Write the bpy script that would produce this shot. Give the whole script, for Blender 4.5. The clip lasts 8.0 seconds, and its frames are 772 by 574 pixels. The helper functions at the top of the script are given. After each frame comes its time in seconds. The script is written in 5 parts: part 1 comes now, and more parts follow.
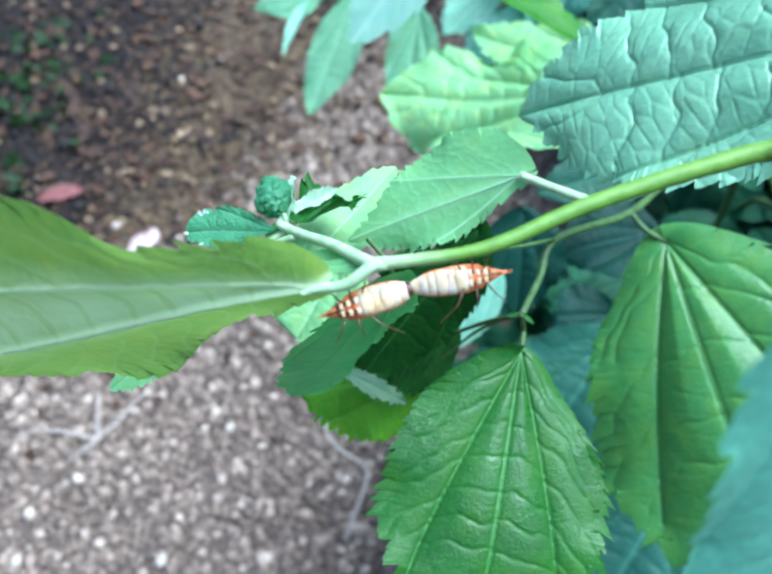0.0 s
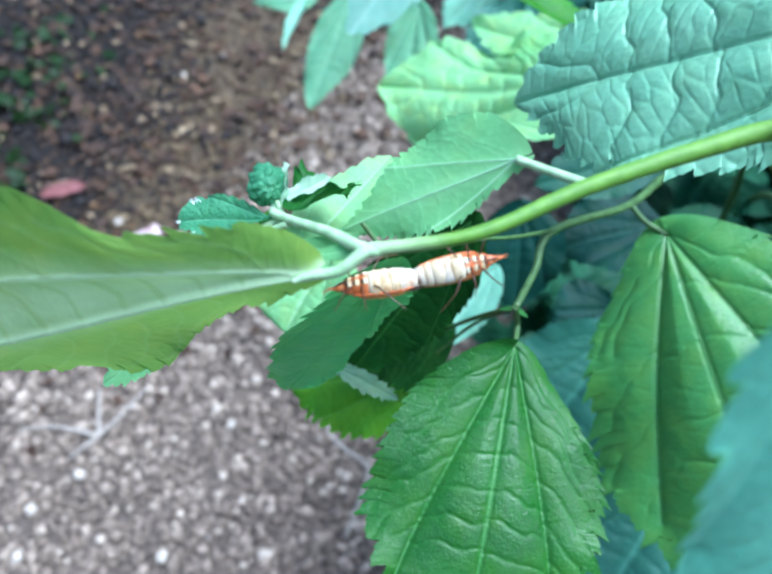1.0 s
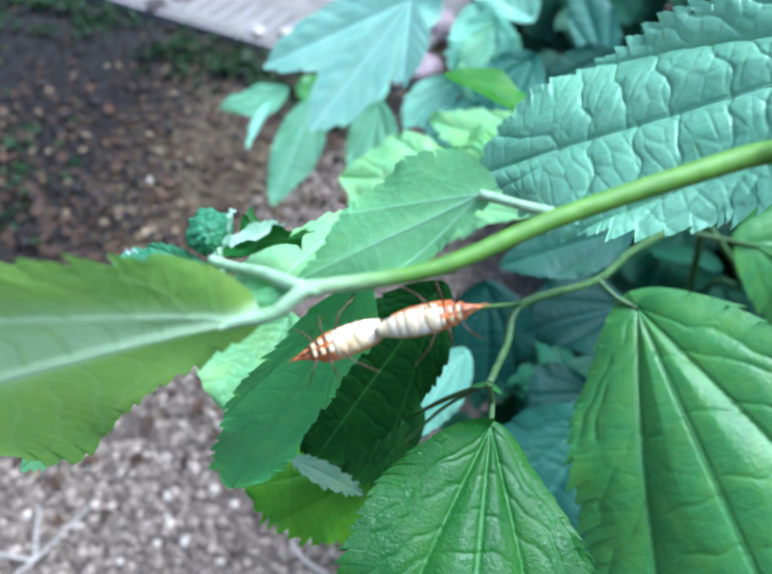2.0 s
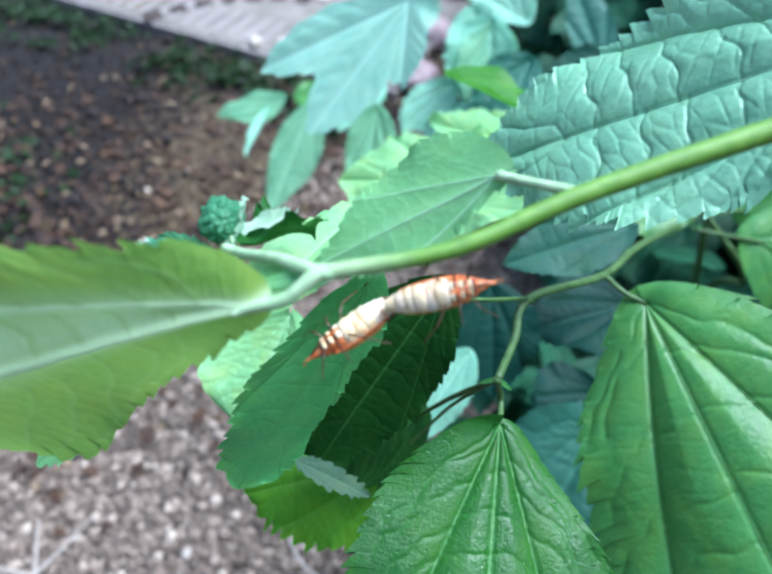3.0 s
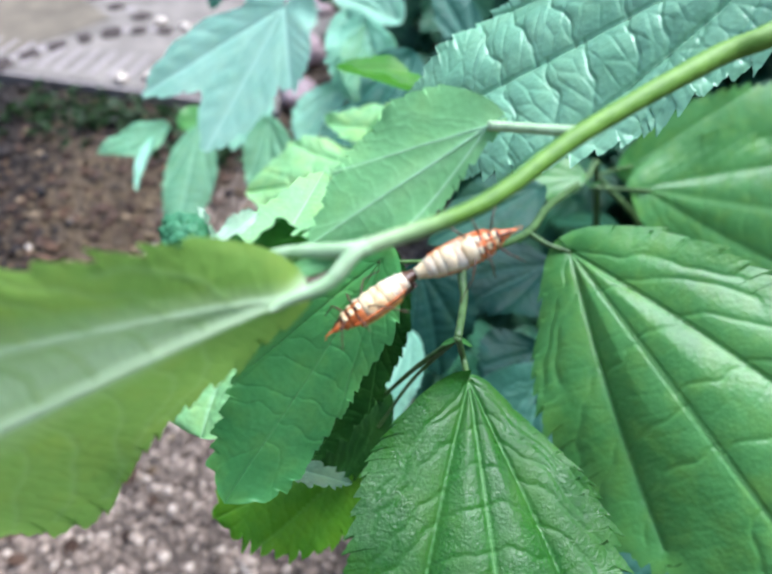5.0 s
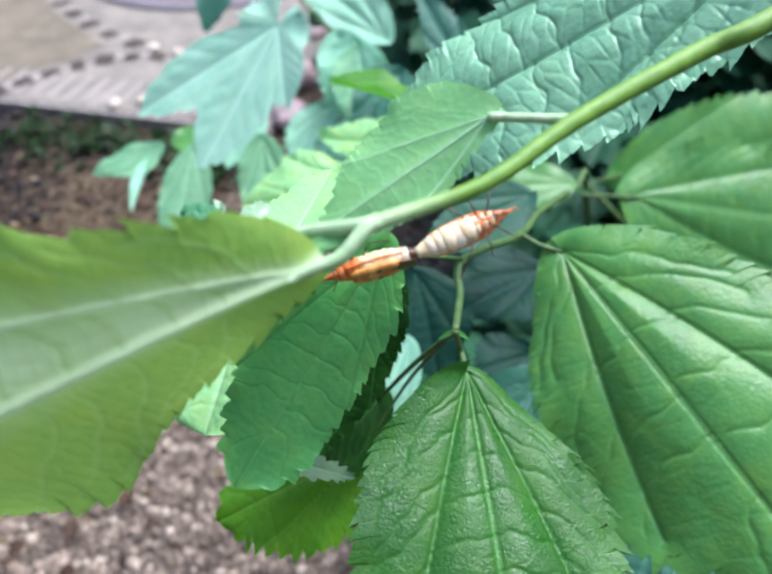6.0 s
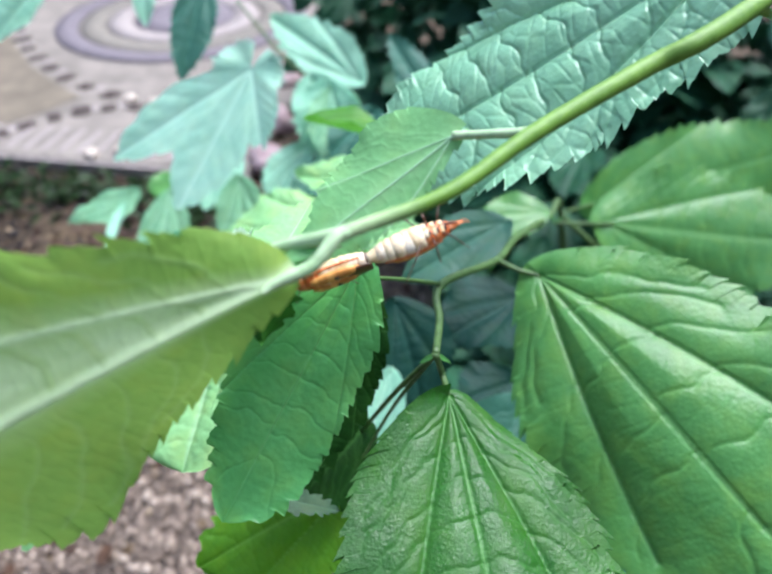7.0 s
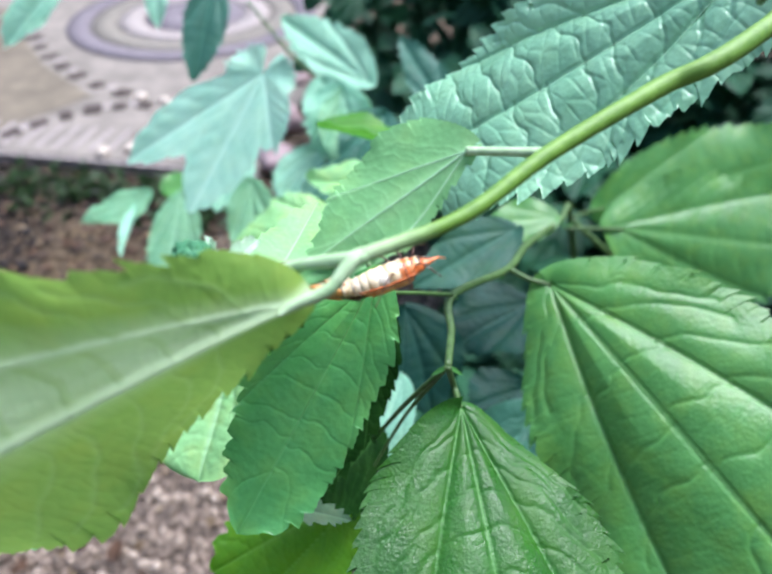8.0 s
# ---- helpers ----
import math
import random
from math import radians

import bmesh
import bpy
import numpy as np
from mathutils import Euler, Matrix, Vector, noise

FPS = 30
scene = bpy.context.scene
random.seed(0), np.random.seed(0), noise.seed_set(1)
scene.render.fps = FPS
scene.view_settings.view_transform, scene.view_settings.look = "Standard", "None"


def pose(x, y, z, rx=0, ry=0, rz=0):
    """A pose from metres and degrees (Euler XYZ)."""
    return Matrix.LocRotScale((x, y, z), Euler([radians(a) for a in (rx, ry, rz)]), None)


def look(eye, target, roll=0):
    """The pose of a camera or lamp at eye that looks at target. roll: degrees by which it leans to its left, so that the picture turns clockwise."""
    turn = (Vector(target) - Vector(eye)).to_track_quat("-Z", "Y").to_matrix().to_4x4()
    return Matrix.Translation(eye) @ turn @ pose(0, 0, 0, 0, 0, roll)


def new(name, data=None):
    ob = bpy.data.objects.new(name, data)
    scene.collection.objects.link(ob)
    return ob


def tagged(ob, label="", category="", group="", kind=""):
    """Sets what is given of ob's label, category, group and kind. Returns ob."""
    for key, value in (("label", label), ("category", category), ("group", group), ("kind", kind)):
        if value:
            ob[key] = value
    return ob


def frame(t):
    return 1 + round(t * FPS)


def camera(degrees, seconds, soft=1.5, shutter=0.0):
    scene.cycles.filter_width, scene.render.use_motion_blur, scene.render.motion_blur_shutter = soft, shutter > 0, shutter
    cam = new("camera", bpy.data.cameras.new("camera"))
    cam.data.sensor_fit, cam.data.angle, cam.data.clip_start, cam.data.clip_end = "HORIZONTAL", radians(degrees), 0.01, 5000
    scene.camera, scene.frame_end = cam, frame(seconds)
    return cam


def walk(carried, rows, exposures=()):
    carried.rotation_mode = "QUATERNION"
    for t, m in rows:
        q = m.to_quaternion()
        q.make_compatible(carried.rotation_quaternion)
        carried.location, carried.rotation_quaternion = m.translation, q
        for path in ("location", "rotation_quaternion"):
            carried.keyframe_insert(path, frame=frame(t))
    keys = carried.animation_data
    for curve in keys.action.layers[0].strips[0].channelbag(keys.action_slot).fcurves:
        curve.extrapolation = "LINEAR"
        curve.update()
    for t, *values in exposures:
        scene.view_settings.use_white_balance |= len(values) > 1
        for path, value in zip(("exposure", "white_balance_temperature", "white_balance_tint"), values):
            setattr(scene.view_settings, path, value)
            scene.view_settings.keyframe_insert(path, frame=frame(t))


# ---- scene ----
cam = camera(66.54, 8.0, soft=2.4)
PATH = [
    (0, (0, 0, 0.75), (-0.0001, 0.2502, 0.3171), -0.02),
    (0.5, (-0.0014, -0.0015, 0.7481), (-0.0039, 0.2461, 0.3137), -0.68),
    (1, (0.0043, 0.0013, 0.7451), (-0.0001, 0.2495, 0.3111), -0.83),
    (1.5, (0.0046, 0.0044, 0.7347), (0.0159, 0.2992, 0.3311), 2.18),
    (1.7, (0.0057, 0.0022, 0.7326), (0.0284, 0.314, 0.3423), 2.90),
    (3, (0.0045, 0.0019, 0.7258), (0.0299, 0.3259, 0.3459), 1.60),
    (3.5, (0.0056, 0.0004, 0.7209), (0.0306, 0.3144, 0.3326), 0.25),
    (4, (-0.0037, -0.0116, 0.7302), (0.0242, 0.2976, 0.3382), -0.21),
    (4.5, (-0.0049, -0.0009, 0.7213), (0.0885, 0.3137, 0.3441), 1.98),
    (6, (-0.0087, -0.0095, 0.7166), (0.1009, 0.3221, 0.3587), 0.67),
    (6.5, (-0.0096, -0.0104, 0.7171), (0.1223, 0.3463, 0.3925), 0.12),
    (7, (-0.0084, -0.0119, 0.7134), (0.1231, 0.3371, 0.3803), 0.14),
    (7.5, (-0.0089, -0.0107, 0.716), (0.1199, 0.3381, 0.3818), -0.18),
    (8, (-0.0092, -0.0102, 0.7175), (0.1155, 0.3397, 0.3828), -0.21),
]
walk(cam, [(t, look(eye, target, roll)) for t, eye, target, roll in PATH],
     exposures=[(0.0, 1.40, 5100, 7), (1.5, 1.30, 4950, 7), (3.0, 1.27, 5200, 11), (4.0, 1.26, 5100, 9.5), (4.5, 1.26, 5400, 14), (6.5, 1.28, 5850, 17), (8.0, 1.30, 5850, 18)])
cam.data.dof.use_dof = True
cam.data.dof.focus_distance = 0.125
cam.data.dof.aperture_fstop = 14.0

# ---- light: open shade under a bright hazy sky ----
world = bpy.data.worlds.new("sky")
scene.world = world
world.use_nodes = True
wn = world.node_tree.nodes
sky = wn.new("ShaderNodeTexSky")
sky.sky_type = "NISHITA"
sky.sun_disc = False
sky.sun_elevation, sky.sun_rotation = radians(64), radians(63)
sky.air_density, sky.dust_density = 1.2, 2.5
wn["Background"].inputs["Strength"].default_value = 0.125
world.node_tree.links.new(sky.outputs[0], wn["Background"].inputs["Color"])
sun_data = bpy.data.lights.new("sun", "SUN")
sun_data.energy, sun_data.angle, sun_data.color = 3.0, radians(42), (1.0, 0.98, 0.95)
sun = new("sun", sun_data)
sun.matrix_world = look((1.4, 0.7, 3.2), (0, 0, 0))


# ---- materials ----
def node_mat(name):
    m = bpy.data.materials.new(name)
    m.use_nodes = True
    t = m.node_tree
    return m, t.nodes, t.links, t.nodes["Principled BSDF"]


def mixed(n, l, fac, a, b, kind="MIX"):
    x = n.new("ShaderNodeMix")
    x.data_type, x.blend_type = "RGBA", kind
    for sock, v in ((x.inputs[0], fac), (x.inputs[6], a), (x.inputs[7], b)):
        if isinstance(v, (int, float)):
            sock.default_value = v
        elif isinstance(v, tuple):
            sock.default_value = (*v, 1)
        else:
            l.new(v, sock)
    return x.outputs[2]


def noise_of(n, l, scale, detail=4.0, rough=0.55, stretch=None):
    co = n.new("ShaderNodeTexCoord")
    x = n.new("ShaderNodeTexNoise")
    x.inputs["Scale"].default_value, x.inputs["Detail"].default_value, x.inputs["Roughness"].default_value = scale, detail, rough
    if stretch:
        mp = n.new("ShaderNodeMapping")
        mp.inputs["Scale"].default_value = stretch
        l.new(co.outputs["Object"], mp.inputs[0])
        l.new(mp.outputs[0], x.inputs["Vector"])
    else:
        l.new(co.outputs["Object"], x.inputs["Vector"])
    return x.outputs["Fac"]


def ramp_of(n, l, value, stops):
    r = n.new("ShaderNodeValToRGB")
    while len(r.color_ramp.elements) < len(stops):
        r.color_ramp.elements.new(0.5)
    for e, (p, c) in zip(r.color_ramp.elements, stops):
        e.position, e.color = p, (*c, 1)
    l.new(value, r.inputs[0])
    return r.outputs[0]


def bumped(n, l, bsdf, height, strength, distance):
    b = n.new("ShaderNodeBump")
    b.inputs["Strength"].default_value, b.inputs["Distance"].default_value = strength, distance
    l.new(height, b.inputs["Height"])
    l.new(b.outputs[0], bsdf.inputs["Normal"])


def leaf_mat(name, deep, fresh, vein, rough=0.42, glow=0.35, through_colour=None, cells=700.0, relief=0.25, gloss=0.35, yellowing=0.5, grain=0.5, patchy=0.0):
    """A leaf blade: mottled green, paler veins, fine cellular relief, and some light let through."""
    m, n, l, p = node_mat(name)
    big, fine = noise_of(n, l, 45, 3), noise_of(n, l, 700, 4)
    base = ramp_of(n, l, big, [(0.3, deep), (0.7, fresh)])
    base = mixed(n, l, 0.22, base, ramp_of(n, l, fine, [(0.3, tuple(c * 0.6 for c in deep)), (0.75, tuple(min(1, c * 1.25) for c in fresh))]))
    patch = ramp_of(n, l, noise_of(n, l, 110, 3), [(0.45, (0.0, 0.0, 0.0)), (0.72, (yellowing, yellowing, yellowing))])
    base = mixed(n, l, patch, base, (min(1, fresh[0] * 1.5), fresh[1] * 1.02, fresh[2] * 0.6))
    at = n.new("ShaderNodeAttribute")
    at.attribute_name = "vein"
    base = mixed(n, l, at.outputs["Fac"], base, vein)
    l.new(base, p.inputs["Base Color"])
    rr = n.new("ShaderNodeMapRange")
    rr.inputs[3].default_value, rr.inputs[4].default_value = rough - 0.1, rough + 0.15
    if patchy:
        rr.inputs[1].default_value, rr.inputs[2].default_value = 0.38, 0.62
        rr.inputs[3].default_value, rr.inputs[4].default_value = rough - 0.14, rough + patchy
        l.new(noise_of(n, l, 130, 4, 0.7), rr.inputs[0])
    else:
        l.new(fine, rr.inputs[0])
    l.new(rr.outputs[0], p.inputs["Roughness"])
    p.inputs["IOR"].default_value = 1.42
    p.inputs["Specular IOR Level"].default_value = gloss
    vo = n.new("ShaderNodeTexVoronoi")
    vo.inputs["Scale"].default_value = cells
    co = n.new("ShaderNodeTexCoord")
    l.new(co.outputs["Object"], vo.inputs["Vector"])
    bumped(n, l, p, mixed(n, l, grain, vo.outputs["Distance"], fine if grain < 0.6 else noise_of(n, l, 1500, 3, 0.6)), relief, 0.0008)
    tr = n.new("ShaderNodeBsdfTranslucent")
    l.new(mixed(n, l, 0.6, base, through_colour or tuple(min(1, c * 1.5) for c in fresh)), tr.inputs["Color"])
    mx = n.new("ShaderNodeMixShader")
    mx.inputs[0].default_value = glow
    l.new(p.outputs[0], mx.inputs[1])
    l.new(tr.outputs[0], mx.inputs[2])
    l.new(mx.outputs[0], n["Material Output"].inputs["Surface"])
    return m


def plain_mat(name, dark, light, scale=200.0, rough=0.5, bump=0.2, metal=0.0, reach=0.001):
    m, n, l, p = node_mat(name)
    fac = noise_of(n, l, scale, 5)
    l.new(ramp_of(n, l, fac, [(0.3, dark), (0.7, light)]), p.inputs["Base Color"])
    p.inputs["Roughness"].default_value, p.inputs["Metallic"].default_value = rough, metal
    bumped(n, l, p, fac, bump, reach)
    return m


def stem_mat(name, dark, light, pale, reach):
    """A green stem, fibrous lengthwise, that turns pale and downy towards its young end."""
    m, n, l, p = node_mat(name)
    fine, streak = noise_of(n, l, 500, 5), noise_of(n, l, 220, 4, stretch=(1, 1, 0.25))
    base = mixed(n, l, 0.5, ramp_of(n, l, streak, [(0.3, dark), (0.7, light)]), ramp_of(n, l, fine, [(0.3, dark), (0.7, light)]))
    at = n.new("ShaderNodeAttribute")
    at.attribute_name = "along"
    fade = n.new("ShaderNodeMapRange")
    fade.inputs[1].default_value, fade.inputs[2].default_value, fade.inputs[3].default_value, fade.inputs[4].default_value = 0.0, reach, 1.0, 0.0
    l.new(at.outputs["Fac"], fade.inputs[0])
    l.new(mixed(n, l, fade.outputs[0], base, ramp_of(n, l, fine, [(0.3, tuple(0.7 * c for c in pale)), (0.7, pale)])), p.inputs["Base Color"])
    p.inputs["Roughness"].default_value = 0.6
    bumped(n, l, p, mixed(n, l, 0.5, fine, streak), 0.6, 0.0006)
    return m


MATURE = leaf_mat("mature_leaf", (0.015, 0.088, 0.009), (0.036, 0.160, 0.018), (0.06, 0.22, 0.04), 0.34, 0.24, cells=900.0, relief=0.42, gloss=0.6, grain=0.75, patchy=0.22)
BROAD = leaf_mat("broad_leaf", (0.050, 0.195, 0.038), (0.098, 0.305, 0.072), (0.12, 0.33, 0.085), 0.36, 0.27, gloss=0.6)
HANGING = leaf_mat("hanging_leaf", (0.0575, 0.27, 0.069), (0.138, 0.448, 0.132), (0.161, 0.494, 0.161), 0.34, 0.3, gloss=0.6)
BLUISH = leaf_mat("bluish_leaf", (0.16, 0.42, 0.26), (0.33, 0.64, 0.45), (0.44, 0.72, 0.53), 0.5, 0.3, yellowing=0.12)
SEAGREEN = leaf_mat("sea_green_leaf", (0.0272, 0.1148, 0.0765), (0.0578, 0.187, 0.1275), (0.0765, 0.2295, 0.1615), 0.45, 0.2, yellowing=0.15)
TEAL = leaf_mat("teal_leaf", (0.060, 0.215, 0.145), (0.125, 0.345, 0.245), (0.17, 0.40, 0.30), 0.45, 0.25, yellowing=0.1)
JADE = leaf_mat("jade_leaf", (0.042, 0.18, 0.075), (0.10, 0.305, 0.15), (0.20, 0.42, 0.26), 0.42, 0.25, cells=1400.0, relief=0.5, yellowing=0.1)
DOWN = leaf_mat("downy_young_leaf", (0.34, 0.52, 0.34), (0.50, 0.68, 0.50), (0.60, 0.74, 0.60), 0.6, 0.35, yellowing=0.1)
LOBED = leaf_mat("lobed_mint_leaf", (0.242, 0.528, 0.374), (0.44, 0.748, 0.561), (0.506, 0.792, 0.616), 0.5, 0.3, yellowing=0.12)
MIST = leaf_mat("misty_green_leaf", (0.11, 0.31, 0.155), (0.21, 0.45, 0.255), (0.29, 0.54, 0.34), 0.5, 0.3, yellowing=0.2)
QUILTED = leaf_mat("quilted_leaf", (0.150, 0.385, 0.205), (0.255, 0.52, 0.315), (0.155, 0.385, 0.21), 0.32, 0.22, relief=0.2, gloss=0.8, yellowing=0.12)
LIME = leaf_mat("young_lime_leaf", (0.20, 0.47, 0.165), (0.30, 0.60, 0.265), (0.40, 0.69, 0.36), 0.48, 0.35)
UNDER = leaf_mat("leaf_underside", (0.155, 0.300, 0.046), (0.260, 0.450, 0.088), (0.58, 0.76, 0.45), 0.55, 0.5)
PALE = leaf_mat("pale_leaf_underside", (0.155, 0.40, 0.145), (0.24, 0.53, 0.225), (0.35, 0.62, 0.32), 0.55, 0.4, yellowing=0.25)
# Shade from the leaf hanging above is put into this near-black green.
PAINTED_SHADE = leaf_mat("dark_leaf", (0.003, 0.022, 0.003), (0.009, 0.045, 0.006), (0.03, 0.10, 0.02), 0.7, 0.1, gloss=0.08)
YELLOWISH = leaf_mat("yellow_green_leaf", (0.06, 0.22, 0.008), (0.15, 0.42, 0.020), (0.24, 0.52, 0.07), 0.4, 0.5)
DARKGREEN = leaf_mat("dark_green_leaf", (0.008, 0.06, 0.006), (0.025, 0.13, 0.014), (0.06, 0.2, 0.03), 0.5, 0.25, gloss=0.25)
BRIGHT = leaf_mat("bright_leaf", (0.032, 0.16, 0.0096), (0.068, 0.256, 0.0224), (0.104, 0.304, 0.048), 0.45, 0.35)
GREYISH = leaf_mat("grey_green_leaf", (0.03, 0.075, 0.038), (0.06, 0.13, 0.07), (0.08, 0.16, 0.09), 0.6, 0.1)
# Bluish inner leaves, their base colour lowered for the shade among them.
DEEP_SHADE = leaf_mat("shade_dark_bluish_leaf", (0.0035, 0.0252, 0.0175), (0.0112, 0.0525, 0.0385), (0.0168, 0.063, 0.0476), 0.5, 0.12, gloss=0.15)
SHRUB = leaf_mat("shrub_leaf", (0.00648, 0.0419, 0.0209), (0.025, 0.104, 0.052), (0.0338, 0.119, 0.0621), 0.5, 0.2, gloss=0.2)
# A milder leaf tone with some of that shade in its colour.
SHADY = leaf_mat("shade_tinted_leaf", (0.0144, 0.064, 0.04), (0.0336, 0.116, 0.076), (0.044, 0.136, 0.088), 0.5, 0.15, gloss=0.25)
RIB = plain_mat("yellowish_leaf_rib", (0.075, 0.22, 0.045), (0.14, 0.32, 0.085), 500, 0.5, 0.2, reach=0.0003)
PALE_RIB = plain_mat("pale_leaf_rib", (0.26, 0.50, 0.28), (0.42, 0.66, 0.42), 500, 0.55, 0.2, reach=0.0003)
STEM = stem_mat("green_stem", (0.062, 0.165, 0.008), (0.145, 0.295, 0.028), (0.43, 0.60, 0.31), 0.11)
STEM_TIP = plain_mat("downy_stem_tip", (0.26, 0.43, 0.20), (0.46, 0.62, 0.36), 350, 0.65, 0.6, reach=0.0006)
TWIG = plain_mat("olive_twig", (0.028, 0.070, 0.014), (0.078, 0.16, 0.040), 260, 0.55, 0.6, reach=0.0008)
def shell_mat(name, stops, rough):
    """A mottled insect shell: pale plates stained amber along fine cross bands."""
    m, n, l, p = node_mat(name)
    fac = mixed(n, l, 0.6, noise_of(n, l, 420, 5, 0.65), noise_of(n, l, 500, 3, 0.5, stretch=(0.3, 1.6, 0.6)))
    l.new(ramp_of(n, l, fac, stops), p.inputs["Base Color"])
    p.inputs["Roughness"].default_value = rough
    bumped(n, l, p, fac, 0.2, 0.0003)
    return m


CREAM = shell_mat("cream_shell", [(0.32, (0.50, 0.20, 0.05)), (0.44, (0.74, 0.55, 0.28)), (0.66, (0.84, 0.74, 0.52))], 0.35)
WHITE = shell_mat("white_shell", [(0.36, (0.56, 0.22, 0.08)), (0.47, (0.76, 0.60, 0.39)), (0.6, (0.84, 0.78, 0.64))], 0.35)
ORANGE = shell_mat("orange_shell", [(0.34, (0.40, 0.075, 0.012)), (0.5, (0.66, 0.17, 0.035)), (0.68, (0.78, 0.40, 0.18))], 0.4)
YELLOW = shell_mat("yellowish_shell", [(0.32, (0.55, 0.28, 0.10)), (0.46, (0.78, 0.58, 0.30)), (0.66, (0.85, 0.74, 0.52))], 0.38)
AMBER = shell_mat("amber_wing", [(0.32, (0.30, 0.10, 0.02)), (0.48, (0.62, 0.28, 0.06)), (0.7, (0.80, 0.46, 0.14))], 0.38)
BLACK = plain_mat("black_shell", (0.012, 0.010, 0.010), (0.05, 0.04, 0.035), 900, 0.3, 0.1, reach=0.0003)
BROWN = plain_mat("brown_membrane", (0.05, 0.025, 0.015), (0.14, 0.06, 0.03), 900, 0.3, 0.2, reach=0.0003)


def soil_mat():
    """Darker brown soil in the bed, sandy ground between the stones of the path."""
    m, n, l, p = node_mat("garden_soil")
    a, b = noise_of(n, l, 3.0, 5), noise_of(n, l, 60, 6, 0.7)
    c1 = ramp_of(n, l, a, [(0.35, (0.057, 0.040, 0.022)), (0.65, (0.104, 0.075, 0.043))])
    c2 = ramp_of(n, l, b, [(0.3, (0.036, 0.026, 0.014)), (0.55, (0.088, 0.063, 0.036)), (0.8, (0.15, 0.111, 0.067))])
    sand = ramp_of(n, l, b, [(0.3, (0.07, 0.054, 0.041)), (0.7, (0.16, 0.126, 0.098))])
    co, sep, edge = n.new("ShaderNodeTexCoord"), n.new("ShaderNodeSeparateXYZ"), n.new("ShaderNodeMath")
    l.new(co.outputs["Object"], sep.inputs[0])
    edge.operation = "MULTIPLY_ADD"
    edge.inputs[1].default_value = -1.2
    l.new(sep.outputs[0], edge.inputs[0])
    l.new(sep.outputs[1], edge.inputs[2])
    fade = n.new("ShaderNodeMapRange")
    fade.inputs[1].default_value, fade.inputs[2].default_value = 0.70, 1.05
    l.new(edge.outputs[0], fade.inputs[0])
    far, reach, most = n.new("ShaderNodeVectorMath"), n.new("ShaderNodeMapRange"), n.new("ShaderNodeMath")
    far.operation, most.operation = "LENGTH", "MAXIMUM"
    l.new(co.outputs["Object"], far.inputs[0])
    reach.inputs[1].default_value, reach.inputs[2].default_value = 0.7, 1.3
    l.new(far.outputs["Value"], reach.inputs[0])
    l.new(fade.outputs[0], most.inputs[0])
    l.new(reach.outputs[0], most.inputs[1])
    # the soil colour falls to near black over the far corner of the bed
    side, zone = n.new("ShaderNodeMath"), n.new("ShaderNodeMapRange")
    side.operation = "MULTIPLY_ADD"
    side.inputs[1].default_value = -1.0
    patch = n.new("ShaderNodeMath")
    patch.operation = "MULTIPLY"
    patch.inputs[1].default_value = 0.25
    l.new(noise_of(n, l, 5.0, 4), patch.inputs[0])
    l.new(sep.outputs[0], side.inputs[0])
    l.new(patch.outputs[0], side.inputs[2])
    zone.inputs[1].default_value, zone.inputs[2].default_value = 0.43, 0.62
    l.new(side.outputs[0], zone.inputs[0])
    dark_soil = ramp_of(n, l, b, [(0.3, (0.0015, 0.001, 0.0006)), (0.55, (0.005, 0.0034, 0.0018)), (0.8, (0.018, 0.0125, 0.007))])
    earth = mixed(n, l, zone.outputs[0], mixed(n, l, 0.6, c1, c2), dark_soil)
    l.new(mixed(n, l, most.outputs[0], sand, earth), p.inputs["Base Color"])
    p.inputs["Roughness"].default_value = 0.9
    bumped(n, l, p, b, 0.8, 0.01)
    return m


def pebble_mat(name, stops, single=False):
    m, n, l, p = node_mat(name)
    g = n.new("ShaderNodeObjectInfo" if single else "ShaderNodeNewGeometry")
    fine = noise_of(n, l, 1.2 if single else 180, 5, 0.65)
    c = ramp_of(n, l, g.outputs["Random" if single else "Random Per Island"], stops)
    l.new(mixed(n, l, 0.7, c, ramp_of(n, l, fine, [(0.3, (0.45, 0.42, 0.40)), (0.75, (1.0, 0.97, 0.93))]), "MULTIPLY"), p.inputs["Base Color"])
    p.inputs["Roughness"].default_value = 0.75
    bumped(n, l, p, fine, 0.5, 0.003)
    return m


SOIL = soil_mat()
GRAVEL = pebble_mat("mixed_gravel", [(0.0, (0.0896, 0.0702, 0.0516)), (0.3, (0.174, 0.137, 0.102)), (0.6, (0.255, 0.202, 0.153)), (0.82, (0.327, 0.261, 0.199)), (0.93, (0.469, 0.39, 0.302)), (1.0, (0.673, 0.585, 0.467))])
SINGLE_STONE = pebble_mat("path_stone", [(0.0, (0.102, 0.078, 0.0579)), (0.4, (0.225, 0.175, 0.13)), (0.75, (0.336, 0.268, 0.204)), (0.92, (0.51, 0.419, 0.328)), (1.0, (0.673, 0.585, 0.473))], True)
BED_STONES = pebble_mat("earthy_grit", [(0.0, (0.0795, 0.0549, 0.0252)), (0.5, (0.122, 0.0853, 0.0399)), (0.86, (0.154, 0.11, 0.0524)), (0.96, (0.212, 0.157, 0.0785)), (1.0, (0.403, 0.314, 0.166))])
